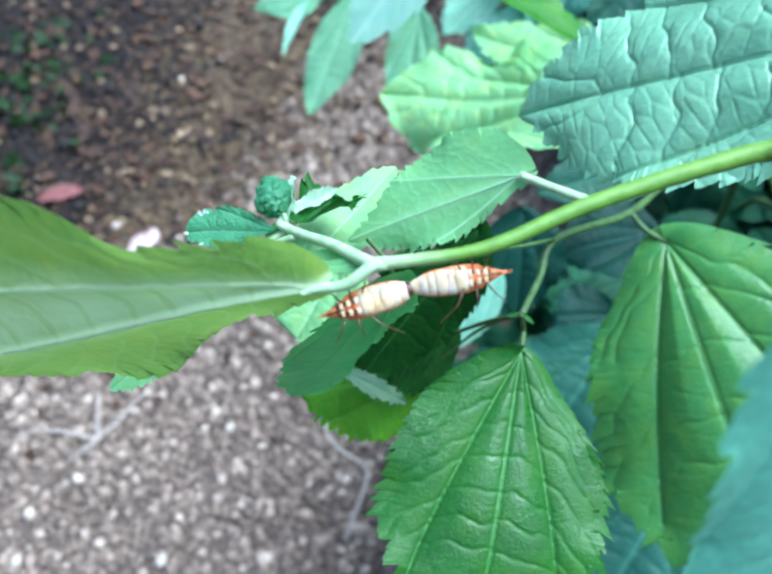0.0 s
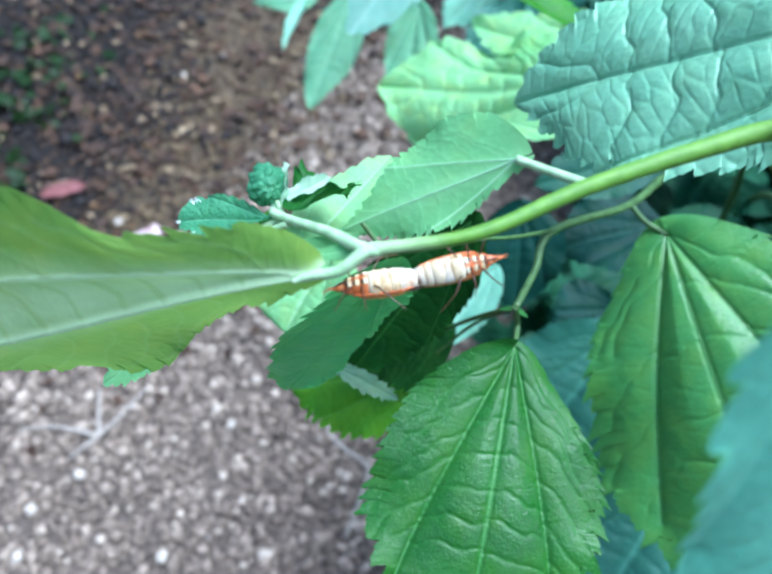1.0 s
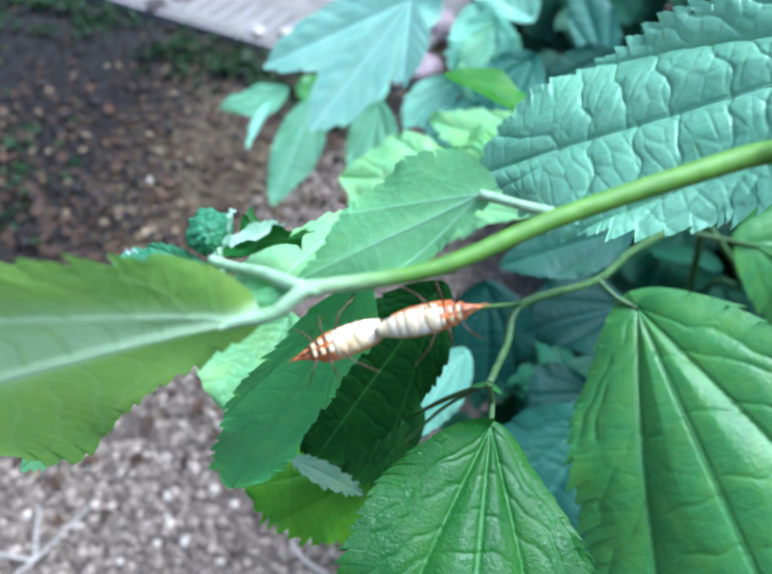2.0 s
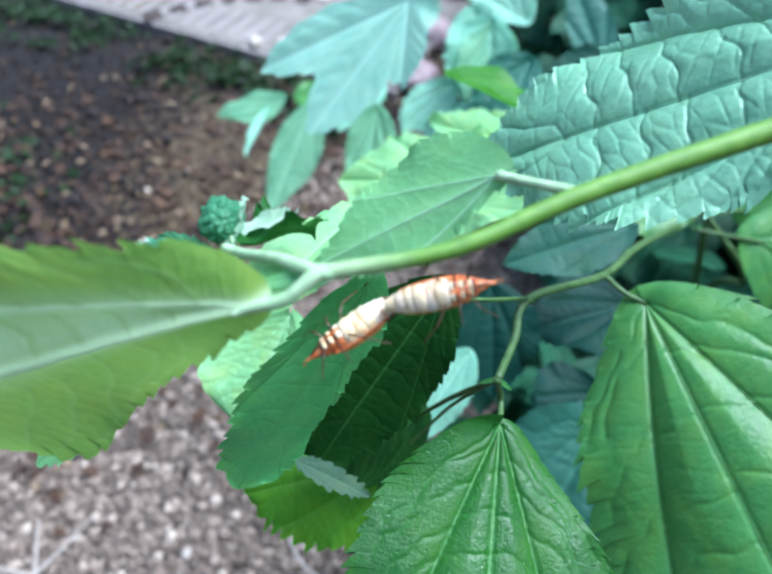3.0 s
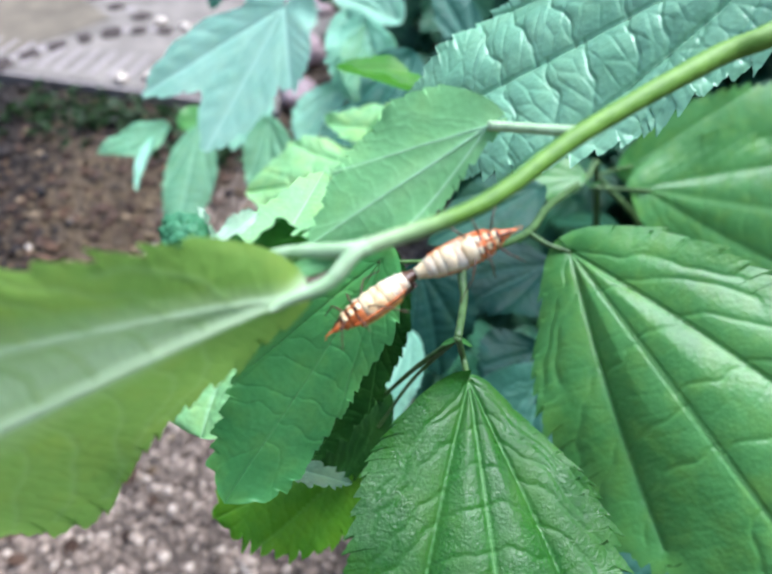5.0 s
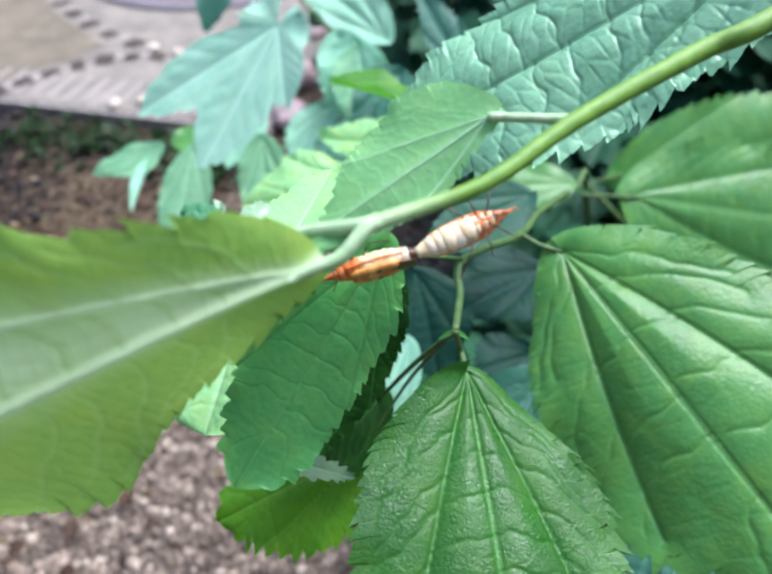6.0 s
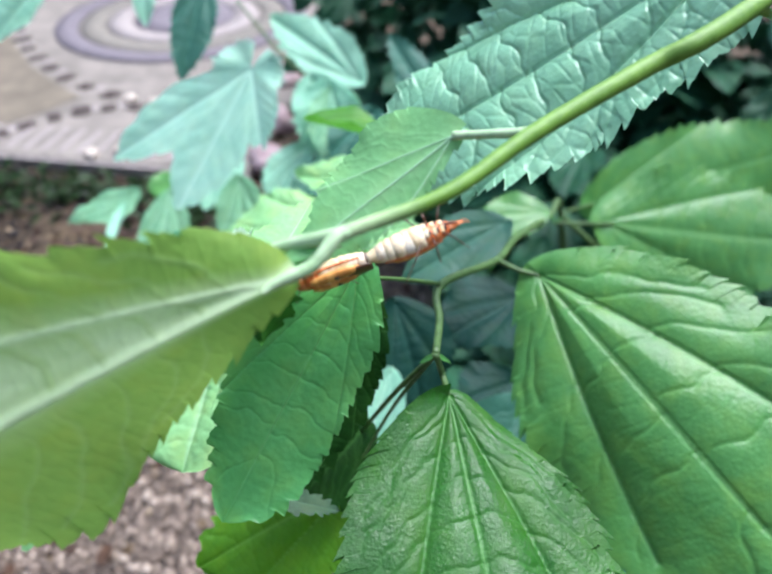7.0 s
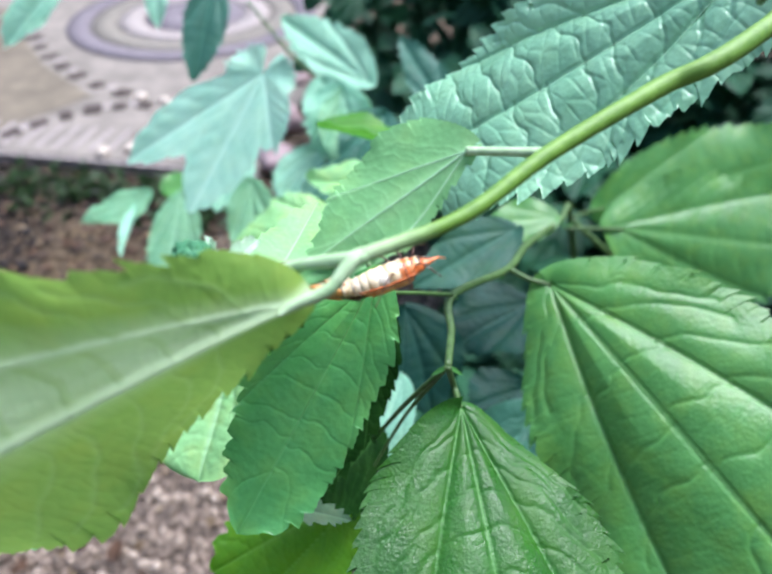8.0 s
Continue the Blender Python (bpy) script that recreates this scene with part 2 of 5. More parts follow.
DARK_STONES = pebble_mat("dark_crumbs", [(0.0, (0.00275, 0.00137, 0.000446)), (0.5, (0.01, 0.0049, 0.00159)), (0.82, (0.0275, 0.0132, 0.00434)), (0.94, (0.0688, 0.0343, 0.0121)), (1.0, (0.213, 0.127, 0.051))])
GRASS = leaf_mat("weed_green", (0.00525, 0.0195, 0.003), (0.0158, 0.045, 0.00825), (0.0225, 0.06, 0.0112), 0.5, 0.25)
FROST = plain_mat("frosted_leaf_tip", (0.62, 0.74, 0.66), (0.80, 0.88, 0.82), 400, 0.4, 0.1, reach=0.0002)
STRAW = plain_mat("dry_straw", (0.28, 0.24, 0.19), (0.48, 0.43, 0.36), 300, 0.7, 0.3)
LITTER = plain_mat("rotting_leaf_litter", (0.013, 0.00686, 0.0034), (0.085, 0.0412, 0.017), 25, 0.8, 0.4, reach=0.003)
TAN_LITTER = plain_mat("dry_tan_litter", (0.10, 0.064, 0.032), (0.27, 0.20, 0.11), 20, 0.75, 0.4, reach=0.003)
PINKSTONE = plain_mat("pinkish_stone", (0.36, 0.25, 0.24), (0.58, 0.46, 0.44), 40, 0.75, 0.5, reach=0.01)
WHITESTONE = plain_mat("white_stone", (0.38, 0.33, 0.26), (0.58, 0.52, 0.43), 60, 0.6, 0.3, reach=0.004)
RUG = plain_mat("worn_beige_slab", (0.135, 0.122, 0.100), (0.235, 0.212, 0.176), 14, 0.9, 0.5, reach=0.006)
RUG_TAN = plain_mat("tan_slab", (0.105, 0.090, 0.062), (0.175, 0.150, 0.105), 14, 0.9, 0.5, reach=0.006)
RUG_DARK = plain_mat("dark_brown_weave", (0.025, 0.02, 0.016), (0.065, 0.047, 0.038), 90, 0.9, 0.5, reach=0.006)
RUG_GREY = plain_mat("grey_violet_weave", (0.10, 0.09, 0.10), (0.19, 0.17, 0.18), 90, 0.9, 0.5, reach=0.006)
RUG_OLIVE = plain_mat("olive_weave", (0.14, 0.13, 0.105), (0.20, 0.185, 0.15), 60, 0.9, 0.5, reach=0.006)
RUG_EDGE = plain_mat("pale_fringe", (0.23, 0.205, 0.185), (0.31, 0.28, 0.255), 60, 0.9, 0.5, reach=0.006)
BLOCKER = plain_mat("blocker_grey_brown", (0.14, 0.13, 0.11), (0.26, 0.24, 0.21), 6, 0.9, 0.4, reach=0.01)
REDLEAF = plain_mat("dry_red_leaf", (0.13, 0.04, 0.035), (0.25, 0.10, 0.09), 90, 0.6, 0.3, reach=0.002)


# ---- builders ----
def part(name, bm, material, parent, label=""):
    me = bpy.data.meshes.new(name)
    bm.to_mesh(me)
    bm.free()
    for f in me.polygons:
        f.use_smooth = True
    me.materials.append(material)
    ob = new(name, me)
    ob.parent = parent
    if label:
        tagged(ob, label)
    return ob


def sheet(name, verts, faces, material, parent=None):
    me = bpy.data.meshes.new(name)
    me.from_pydata([tuple(v) for v in verts], [], [tuple(f) for f in faces])
    me.polygons.foreach_set("use_smooth", [True] * len(me.polygons))
    me.materials.append(material)
    ob = new(name, me)
    ob.parent = parent
    return ob


def thing(name, origin, label, category, group=""):
    ob = new(name)
    ob.location = origin
    ob.empty_display_size = 0.01
    return tagged(ob, label, category, group)


def smooth_path(points, per=8):
    """Points of a Catmull-Rom line through the given ones."""
    p = [Vector(v) for v in points]
    p = [2 * p[0] - p[1], *p, 2 * p[-1] - p[-2]]
    out = []
    for i in range(1, len(p) - 2):
        for k in range(per):
            s = k / per
            a, b, c, d = p[i - 1 : i + 3]
            out.append(0.5 * (2 * b + (c - a) * s + (2 * a - 5 * b + 4 * c - d) * s * s + (3 * b - a - 3 * c + d) * s**3))
    return [*out, p[-2]]


def tube(name, points, radii, material, parent, sides=10, label="", bumps=0.06):
    """A tapering round stem along a smooth line; bumps: how uneven its thickness is."""
    path = smooth_path(points)
    origin = parent.location
    n = len(path)
    bm = bmesh.new()
    rings = []
    side = Vector((0.31, -0.2, 0.93))
    for i, c in enumerate(path):
        way = (path[min(i + 1, n - 1)] - path[max(i - 1, 0)]).normalized()
        u = way.cross(side).normalized()
        w = way.cross(u)
        s = i / (n - 1) * (len(radii) - 1)
        k = min(int(s), len(radii) - 2)
        r = radii[k] + (radii[k + 1] - radii[k]) * (s - k)
        r *= 1 + bumps * noise.noise(c * 260)
        rings.append([bm.verts.new(c - origin + r * (math.cos(a) * u + math.sin(a) * w)) for a in (math.tau * j / sides for j in range(sides))])
    for a, b in zip(rings, rings[1:]):
        for j in range(sides):
            bm.faces.new((a[j], a[(j + 1) % sides], b[(j + 1) % sides], b[j]))
    bm.faces.new(list(reversed(rings[0])))
    bm.faces.new(rings[-1])
    bmesh.ops.recalc_face_normals(bm, faces=bm.faces)
    ob = part(name, bm, material, parent, label)
    at = ob.data.attributes.new("along", "FLOAT", "POINT")
    at.data.foreach_set("value", np.repeat(np.linspace(0, 1, n), sides).astype(np.float32))
    return ob


def segment_distance(x, y, lines):
    d = np.full(x.shape, 9.0)
    for (ax, ay), (bx, by) in lines:
        dx, dy = bx - ax, by - ay
        s = np.clip(((x - ax) * dx + (y - ay) * dy) / (dx * dx + dy * dy + 1e-12), 0, 1)
        d = np.minimum(d, np.hypot(x - ax - s * dx, y - ay - s * dy))
    return d


def cell_creases(x, y, size, rng):
    """Small puffed cells between the finest veins: 0 on a crease, 1 inside a cell."""
    table = rng.rand(64, 64, 2) * 0.85
    gx, gy = x / (2.1 * size), y / size
    ix, iy = np.floor(gx).astype(int), np.floor(gy).astype(int)
    f1, f2 = np.full(x.shape, 9.0), np.full(x.shape, 9.0)
    for dx in (-1, 0, 1):
        for dy in (-1, 0, 1):
            j = table[(ix + dx) % 64, (iy + dy) % 64]
            d = np.hypot(ix + dx + j[..., 0] - gx, iy + dy + j[..., 1] - gy)
            f2 = np.minimum(f2, np.maximum(f1, d))
            f1 = np.minimum(f1, d)
    c = np.clip((f2 - f1) / 0.42, 0, 1)
    return c * (2 - c)


def side_profile(u, shares, length):
    """Half width of one side of a blade at u, from its shares of the length at every tenth."""
    at = np.linspace(0, 1, 11)
    w = np.array([0.0, *shares, 0.0])
    fine = np.linspace(0, 1, 401)
    line = np.where(fine < 0.1, np.sqrt(np.interp(fine, at, w**2)), np.interp(fine, at, w))
    kernel = np.hanning(33)
    soft = np.convolve(np.pad(line, 16, mode="edge"), kernel / kernel.sum(), "valid")
    keep = np.clip((fine - 0.02) / 0.06, 0, 1) * np.clip((1 - fine) / 0.06, 0, 1)
    return np.interp(u, fine, line + keep * (soft - line)) * length


def saw_edge(u, teeth, rng):
    """Uneven forward-pointing teeth along a margin, with smaller ones between: about -0.35 to 1."""
    out = 0
    for count, share in ((teeth, 1.0), (int(2.6 * teeth), 0.22)):
        ends = np.concatenate([[0], np.cumsum(rng.uniform(0.55, 1.5, count + 2))])
        ends = ends / ends[-1]
        k = np.clip(np.searchsorted(ends, u, "right") - 1, 0, count + 1)
        f = (u - ends[k]) / (ends[k + 1] - ends[k])
        f = np.where(f < 0.74, (f / 0.74) ** 0.65, (1 - f) / 0.26)
        out = out + share * rng.uniform(0.3, 1.35, count + 2)[k] * (f - 0.4)
    return out


def leaf_data(length, width, seed=0, teeth=13, tooth=0.035, widest=0.40, lobe=0.0, heart=0.06, fold=0.15, bow=0.0, wave=0.03, quilt=0.016, vein_rise=-1.0, fine=1.0, shoulder=0.6, side_veins=0.3, basal=((21, 0.80), (50, 0.44)), halo=0.0, ladder_rise=0.20, cell=0.09, vein_width=0.004, rib=0.0, one_side=0, plus=None, minus=None, rungs=8, pillow=0.35):
    """A toothed blade from its base (0, 0, 0) to its tip (0, length, 0), upper face to +z.
    plus, minus: the half widths of its two sides at the tenths of its length, as shares of the length."""
    rng = np.random.RandomState(seed)
    rows, cols = int(8 * teeth * max(fine, 0.5)), int(44 * fine) // 2 * 2
    u = np.linspace(0, 1, rows + 1)[:, None] ** 1.15
    v = np.linspace(-1, 1, cols + 1)[None, :]
    v = np.sign(v) * np.abs(v) ** 0.9
    a, b = shoulder, shoulder * (1 - widest) / widest
    peak = widest**a * (1 - widest) ** b
    plain = width / 2 * (u**a * (1 - u) ** b / peak) + lobe * width * np.exp(-np.abs((u - 0.34) / 0.09) ** 1.3)
    halves = {1: side_profile(u, plus, length) if plus else plain, -1: side_profile(u, minus, length) if minus else plain}
    half = np.maximum(np.where(v >= 0, halves[1], halves[-1]), 0) + 1e-5
    jag = np.where(v >= 0, saw_edge(u, teeth, rng), saw_edge(u, teeth, rng))
    jag = tooth * width * jag * np.clip(u * 14, 0, 1) * np.clip((1 - u) * 8, 0.1, 1)
    edge = np.abs(v) ** 8
    x = v * half + np.sign(v) * edge * jag
    y = u * length + 0 * v + edge * jag * 0.7
    y = y - heart * length * np.abs(v) ** 1.6 * np.exp(-u * 9)
    lines, small, ribs = [((0, 0), (0, length))], [], [[(0, length * k / 14) for k in range(14)]]

    def curve(p, q, r):
        pts = [tuple((1 - f) ** 2 * a + 2 * f * (1 - f) * b + f * f * c for a, b, c in zip(p, q, r)) for f in np.linspace(0, 1, 6)]
        return list(zip(pts, pts[1:]))

    def margin(s, yy):
        return float(np.interp(yy / length, u[:, 0], halves[s][:, 0]))

    for s in (-1, 1):
        main = None
        for deg, reach in basal if one_side in (0, s) else ():
            pts = [(s * k / 6 * reach * length * math.sin(radians(deg)) * (1 - 0.12 * (k / 6) ** 2), k / 6 * reach * length * math.cos(radians(deg))) for k in range(7)]
            if deg > 40:
                small += list(zip(pts, pts[1:]))
            else:
                main = pts
                ribs.append(pts)
                lines += list(zip(pts, pts[1:]))
        # rungs between the midrib and its neighbour, then veins that run out to the margin
        for k in range(rungs):
            y0 = length * (0.12 + 0.80 * (k + 0.4 * rng.rand()) / rungs)
            y1 = y0 + 0.03 * length
            if main and y1 < main[-1][1]:
                x1 = s * float(np.interp(y1, [q[1] for q in main], [abs(q[0]) for q in main]))
            else:
                y1 = y0 + 0.16 * length
                x1 = s * 0.92 * margin(s, min(y1, length))
            small += curve((0, y0), (0.55 * x1, y0 - 0.004 * length), (x1, y1))
        if main:
            for k in range(rungs - 1):
                f = (k + 0.5 + 0.4 * rng.rand()) / (rungs - 1) * 6
                i = min(int(f), 5)
                px, py = main[i][0] + (f - i) * (main[i + 1][0] - main[i][0]), main[i][1] + (f - i) * (main[i + 1][1] - main[i][1])
                far = 0.95 * margin(s, min(length, py + 0.10 * length)) - abs(px)
                if far < 0.02 * length:
                    continue
                small += curve((px, py), (px + s * far * 0.62, py + far * 0.34), (px + s * far, py + far * 0.95))
    d1 = segment_distance(x, y, lines)
    wob = rng.rand(6) * 6.28
    p0 = wob[0]
    k = math.tau / length
    bend = np.minimum(d1 / (0.04 * length), 1)
    wx = x + bend * length * (0.007 * np.sin(5.1 * k * y + wob[0]) + 0.003 * np.sin(9.7 * k * x + wob[1]) + 0.0015 * np.sin(17 * k * y + wob[4]))
    wy = y + bend * length * (0.008 * np.sin(6.3 * k * x + wob[2]) + 0.005 * np.sin(7.9 * k * (x + y) + wob[3]) + 0.0015 * np.sin(19 * k * x + wob[5]))
    d2 = segment_distance(wx, wy, small)
    vein = np.maximum(np.exp(-((d1 / (vein_width * width)) ** 2)), side_veins * np.exp(-((d2 / (0.8 * vein_width * width)) ** 2)))
    if one_side:
        q = one_side * x / (y * math.tan(radians(basal[0][0])) + 0.02 * length)
        band = np.clip(1.15 - np.abs(q - 0.42) / 0.75, 0, 1) * (0.9 + 0.1 * np.sin(p0 + 31 * u)) * np.clip(d2 / (0.008 * length), 0.6, 1)
        vein = np.clip(vein + halo * band * np.clip(u * 5 + 0.15, 0, 1), 0, 1)
    else:
        vein = np.clip(vein + halo * np.exp(-((x / (0.085 * width)) ** 2)), 0, 1)
    p1, p2 = np.clip(d1 / (0.085 * length), 0, 1), np.clip(d2 / (0.036 * length), 0, 1)
    puff = 1.5 * np.sin(p1 * math.pi / 2) ** 0.8 + pillow * np.sin(p2 * math.pi / 2) * (0.3 + 0.7 * p1)
    cells = cell_creases(x, y + 0.35 * np.abs(x), cell * width, rng) * np.minimum(d1 / (0.05 * width), 1)
    ph = rng.rand(4) * 6.28
    z = quilt * width * (-vein_rise) * (puff + ladder_rise * cells - 0.35 * np.exp(-((d1 / (0.009 * width)) ** 2)) - 0.2 * np.exp(-((d2 / (0.009 * width)) ** 2)))
    z = z + fold * np.abs(x) + bow * length * 4 * u * (1 - u)
    z = z + wave * width * (np.sin(u * 9 + ph[0]) * v * np.abs(v) + 0.8 * np.sin(u * 17 + ph[1] + 2 * np.sign(v)) * np.abs(v) ** 3 + 0.5 * np.sin(u * 6 + ph[2]))
    z = z + 0.2 * wave * width * np.sin(u * 43 + ph[3] + 3 * np.sign(v)) * np.abs(v) ** 6
    z = z + rib * (1 - u) ** 0.7 * np.exp(-((x / (1.1 * rib + 1e-6)) ** 2))
    vein = np.clip(vein + (0.9 * (rib > 0)) * np.exp(-((x / (1.3 * rib + 1e-6)) ** 2)), 0, 1)
    z = z - z[0:1, cols // 2 : cols // 2 + 1]
    verts = np.stack([x, y, z], -1).reshape(-1, 3)
    w = cols + 1
    i = (np.arange(rows)[:, None] * w + np.arange(cols)[None, :]).ravel()
    faces = np.stack([i, i + 1, i + w + 1, i + w], -1)
    ribs = [[verts[np.argmin((verts[:, 0] - px) ** 2 + (verts[:, 1] - py) ** 2)] for px, py in line] for line in ribs]
    return verts, faces, vein.ravel(), ribs


def palmate_data(length, lobes, seed=0, teeth=40, tooth=0.03, quilt=0.012, droop=0.10, fill=0.30):
    """A lobed blade spreading from its base (0, 0, 0); lobes: (degrees from +y, reach as a share of the length, spread in degrees)."""
    rng = np.random.RandomState(seed)
    m, n = 360, 44
    th = np.linspace(-math.pi * 0.92, math.pi * 0.92, m + 1)[:, None]
    f = np.linspace(0, 1, n + 1)[None, :]
    r = fill * (1 - 0.5 * (np.abs(th) / math.pi) ** 2)
    for deg, reach, spread in lobes:
        r = np.maximum(r, reach * (1 - np.clip(np.abs(th - radians(deg)) / radians(spread), 0, 1)) ** 0.72)
    kernel = np.hanning(9)
    r = np.convolve(np.pad(r[:, 0], 4, mode="edge"), kernel / kernel.sum(), "valid")[:, None]
    r = r + tooth * saw_edge((th - th[0]) / (th[-1] - th[0]), teeth, rng)
    rr = r * f**0.9
    x, y = length * rr * np.sin(th), length * rr * np.cos(th)
    lines, small = [], []
    for deg, reach, spread in lobes:
        sx, cy = math.sin(radians(deg)), math.cos(radians(deg))
        lines.append(((0, 0), (length * reach * sx, length * reach * cy)))
        for k in range(5):
            p = length * reach * (0.2 + 0.15 * k)
            for s in (-1, 1):
                a = radians(deg + s * 42)
                q = 0.30 * length * (1 - 0.13 * k)
                small.append(((p * sx, p * cy), (p * sx + q * math.sin(a), p * cy + q * math.cos(a))))
    d1, d2 = segment_distance(x, y, lines), segment_distance(x, y, small)
    p1, p2 = np.clip(d1 / (0.09 * length), 0, 1), np.clip(d2 / (0.04 * length), 0, 1)
    z = quilt * length * (np.sqrt(p1) + 0.3 * np.sqrt(p2) * p1) - droop * length * rr**2 + 0.02 * length * np.sin(5 * th + 1) * f**2
    vein = np.maximum(np.exp(-((d1 / (0.010 * length)) ** 2)), 0.3 * np.exp(-((d2 / (0.006 * length)) ** 2)))
    verts = np.stack([x + 0 * f, y + 0 * f, z], -1).reshape(-1, 3)
    w = n + 1
    i = (np.arange(m)[:, None] * w + np.arange(n)[None, :]).ravel()
    return verts, np.stack([i, i + w, i + w + 1, i + 1], -1), vein.ravel(), []


def leaf_pose(base, tip, normal):
    y = Vector(tip) - Vector(base)
    y.normalize()
    z = Vector(normal)
    z = (z - y * z.dot(y)).normalized()
    x = y.cross(z)
    m = Matrix((x, y, z)).transposed().to_4x4()
    m.translation = base
    return m


def leaf(parent, base, tip, normal, width, material, label="", rib_size=0.0, rib_material=None, **shape):
    """One leaf blade as a part of a plant, from its base to its tip, its upper face turned to the normal."""
    length = (Vector(tip) - Vector(base)).length
    verts, faces, vein, ribs = palmate_data(length, **shape) if "lobes" in shape else leaf_data(length, width, **shape)
    ob = sheet("leaf", verts.tolist(), faces.tolist(), material, parent)
    at = ob.data.attributes.new("vein", "FLOAT", "POINT")
    at.data.foreach_set("value", vein.astype(np.float32))
    ob.matrix_basis = Matrix.Translation(-parent.location) @ leaf_pose(base, tip, normal)
    if label:
        tagged(ob, label)
    if rib_size:
        for k, line in enumerate(ribs):
            r = rib_size * (1.0 if k == 0 else 0.7)
            tube("midrib" if k == 0 else "side_rib", [Vector(p) + ob.location for p in line], [r, 0.75 * r, 0.45 * r, 0.12 * r], rib_material, ob, 6, bumps=0.15)
    return ob


# ---- ground ----
def build_ground():
    n, size = 160, 40.0
    s = np.linspace(-1, 1, n + 1)
    s = np.sign(s) * np.abs(s) ** 3 * size
    verts = [(x, y + 0.8, 0.012 * noise.noise(Vector((x * 4, y * 4, 0))) - 0.004) for y in s for x in s]
    faces = [(j * (n + 1) + i, j * (n + 1) + i + 1, (j + 1) * (n + 1) + i + 1, (j + 1) * (n + 1) + i) for j in range(n) for i in range(n)]
    return tagged(sheet("ground", verts, faces, SOIL), "brown garden soil strewn with fine gravel", "ground", kind="structure")


def slab_side(x, y):
    """How far a place lies behind the front edge of the slab."""
    return (x + 0.423) * 0.487 + (y - 1.462) * 0.873 if x < 0.12 else -1.0


def dark_soil_share(x, y):
    """How much of the soil takes the darkest colour: along the slab and in the weedy far corner."""
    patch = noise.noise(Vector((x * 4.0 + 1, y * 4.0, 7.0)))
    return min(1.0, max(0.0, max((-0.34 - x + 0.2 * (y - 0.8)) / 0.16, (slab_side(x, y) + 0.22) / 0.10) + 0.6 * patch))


def build_gravel():
    """Fine gravel, thick on the path in front and thinning out over the dark bed behind."""
    rng = np.random.RandomState(4)
    bm = bmesh.new()
    bmesh.ops.create_icosphere(bm, subdivisions=1, radius=1.0)
    bm.verts.ensure_lookup_table()
    ico = np.array([v.co[:] for v in bm.verts])
    tri = np.array([[v.index for v in f.verts] for f in bm.faces])
    bm.free()
    piles = {"path": ([], []), "bed": ([], []), "dark_soil": ([], [])}
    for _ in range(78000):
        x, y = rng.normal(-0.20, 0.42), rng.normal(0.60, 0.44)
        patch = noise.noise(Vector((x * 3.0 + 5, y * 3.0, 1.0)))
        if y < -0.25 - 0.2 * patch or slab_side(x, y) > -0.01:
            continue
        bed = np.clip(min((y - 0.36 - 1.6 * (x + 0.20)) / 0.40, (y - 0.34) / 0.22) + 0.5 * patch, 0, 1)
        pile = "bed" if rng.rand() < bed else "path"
        if pile == "bed" and rng.rand() < max(dark_soil_share(x, y), 0.12):
            pile = "dark_soil"
        if pile != "path" and rng.rand() > 0.6:
            continue
        r = rng.choice([0.0026, 0.004, 0.0055, 0.0075], p=[0.34, 0.38, 0.22, 0.06]) * rng.uniform(0.8, 1.25)
        if pile == "bed":
            r *= 0.72
        if pile != "path" and rng.rand() < 0.05:
            r *= 2.0
        shape = ico * (1 + 0.13 * rng.randn(len(ico), 1)) * np.array([1, rng.uniform(0.65, 1), rng.uniform(0.5, 0.85)]) * r
        a = rng.uniform(0, math.tau)
        c, s = math.cos(a), math.sin(a)
        shape = shape @ np.array([[c, s, 0], [-s, c, 0], [0, 0, 1]])
        h = 0.012 * noise.noise(Vector((x * 4, (y - 0.8) * 4, 0))) - 0.004
        verts, faces = piles[pile]
        faces.append(tri + len(verts) * len(ico))
        verts.append(shape + (x, y, h + r * rng.uniform(0.1, 0.6)))
    for pile, mat, label in (("path", GRAVEL, "small rounded grey, pink and cream gravel stones"), ("bed", BED_STONES, "brown earthy grit and small stones on the soil bed"), ("dark_soil", DARK_STONES, "dark crumbs and small stones on the soil bed")):
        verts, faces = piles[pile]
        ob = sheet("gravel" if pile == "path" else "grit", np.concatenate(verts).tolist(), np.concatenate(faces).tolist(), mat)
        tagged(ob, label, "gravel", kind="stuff")


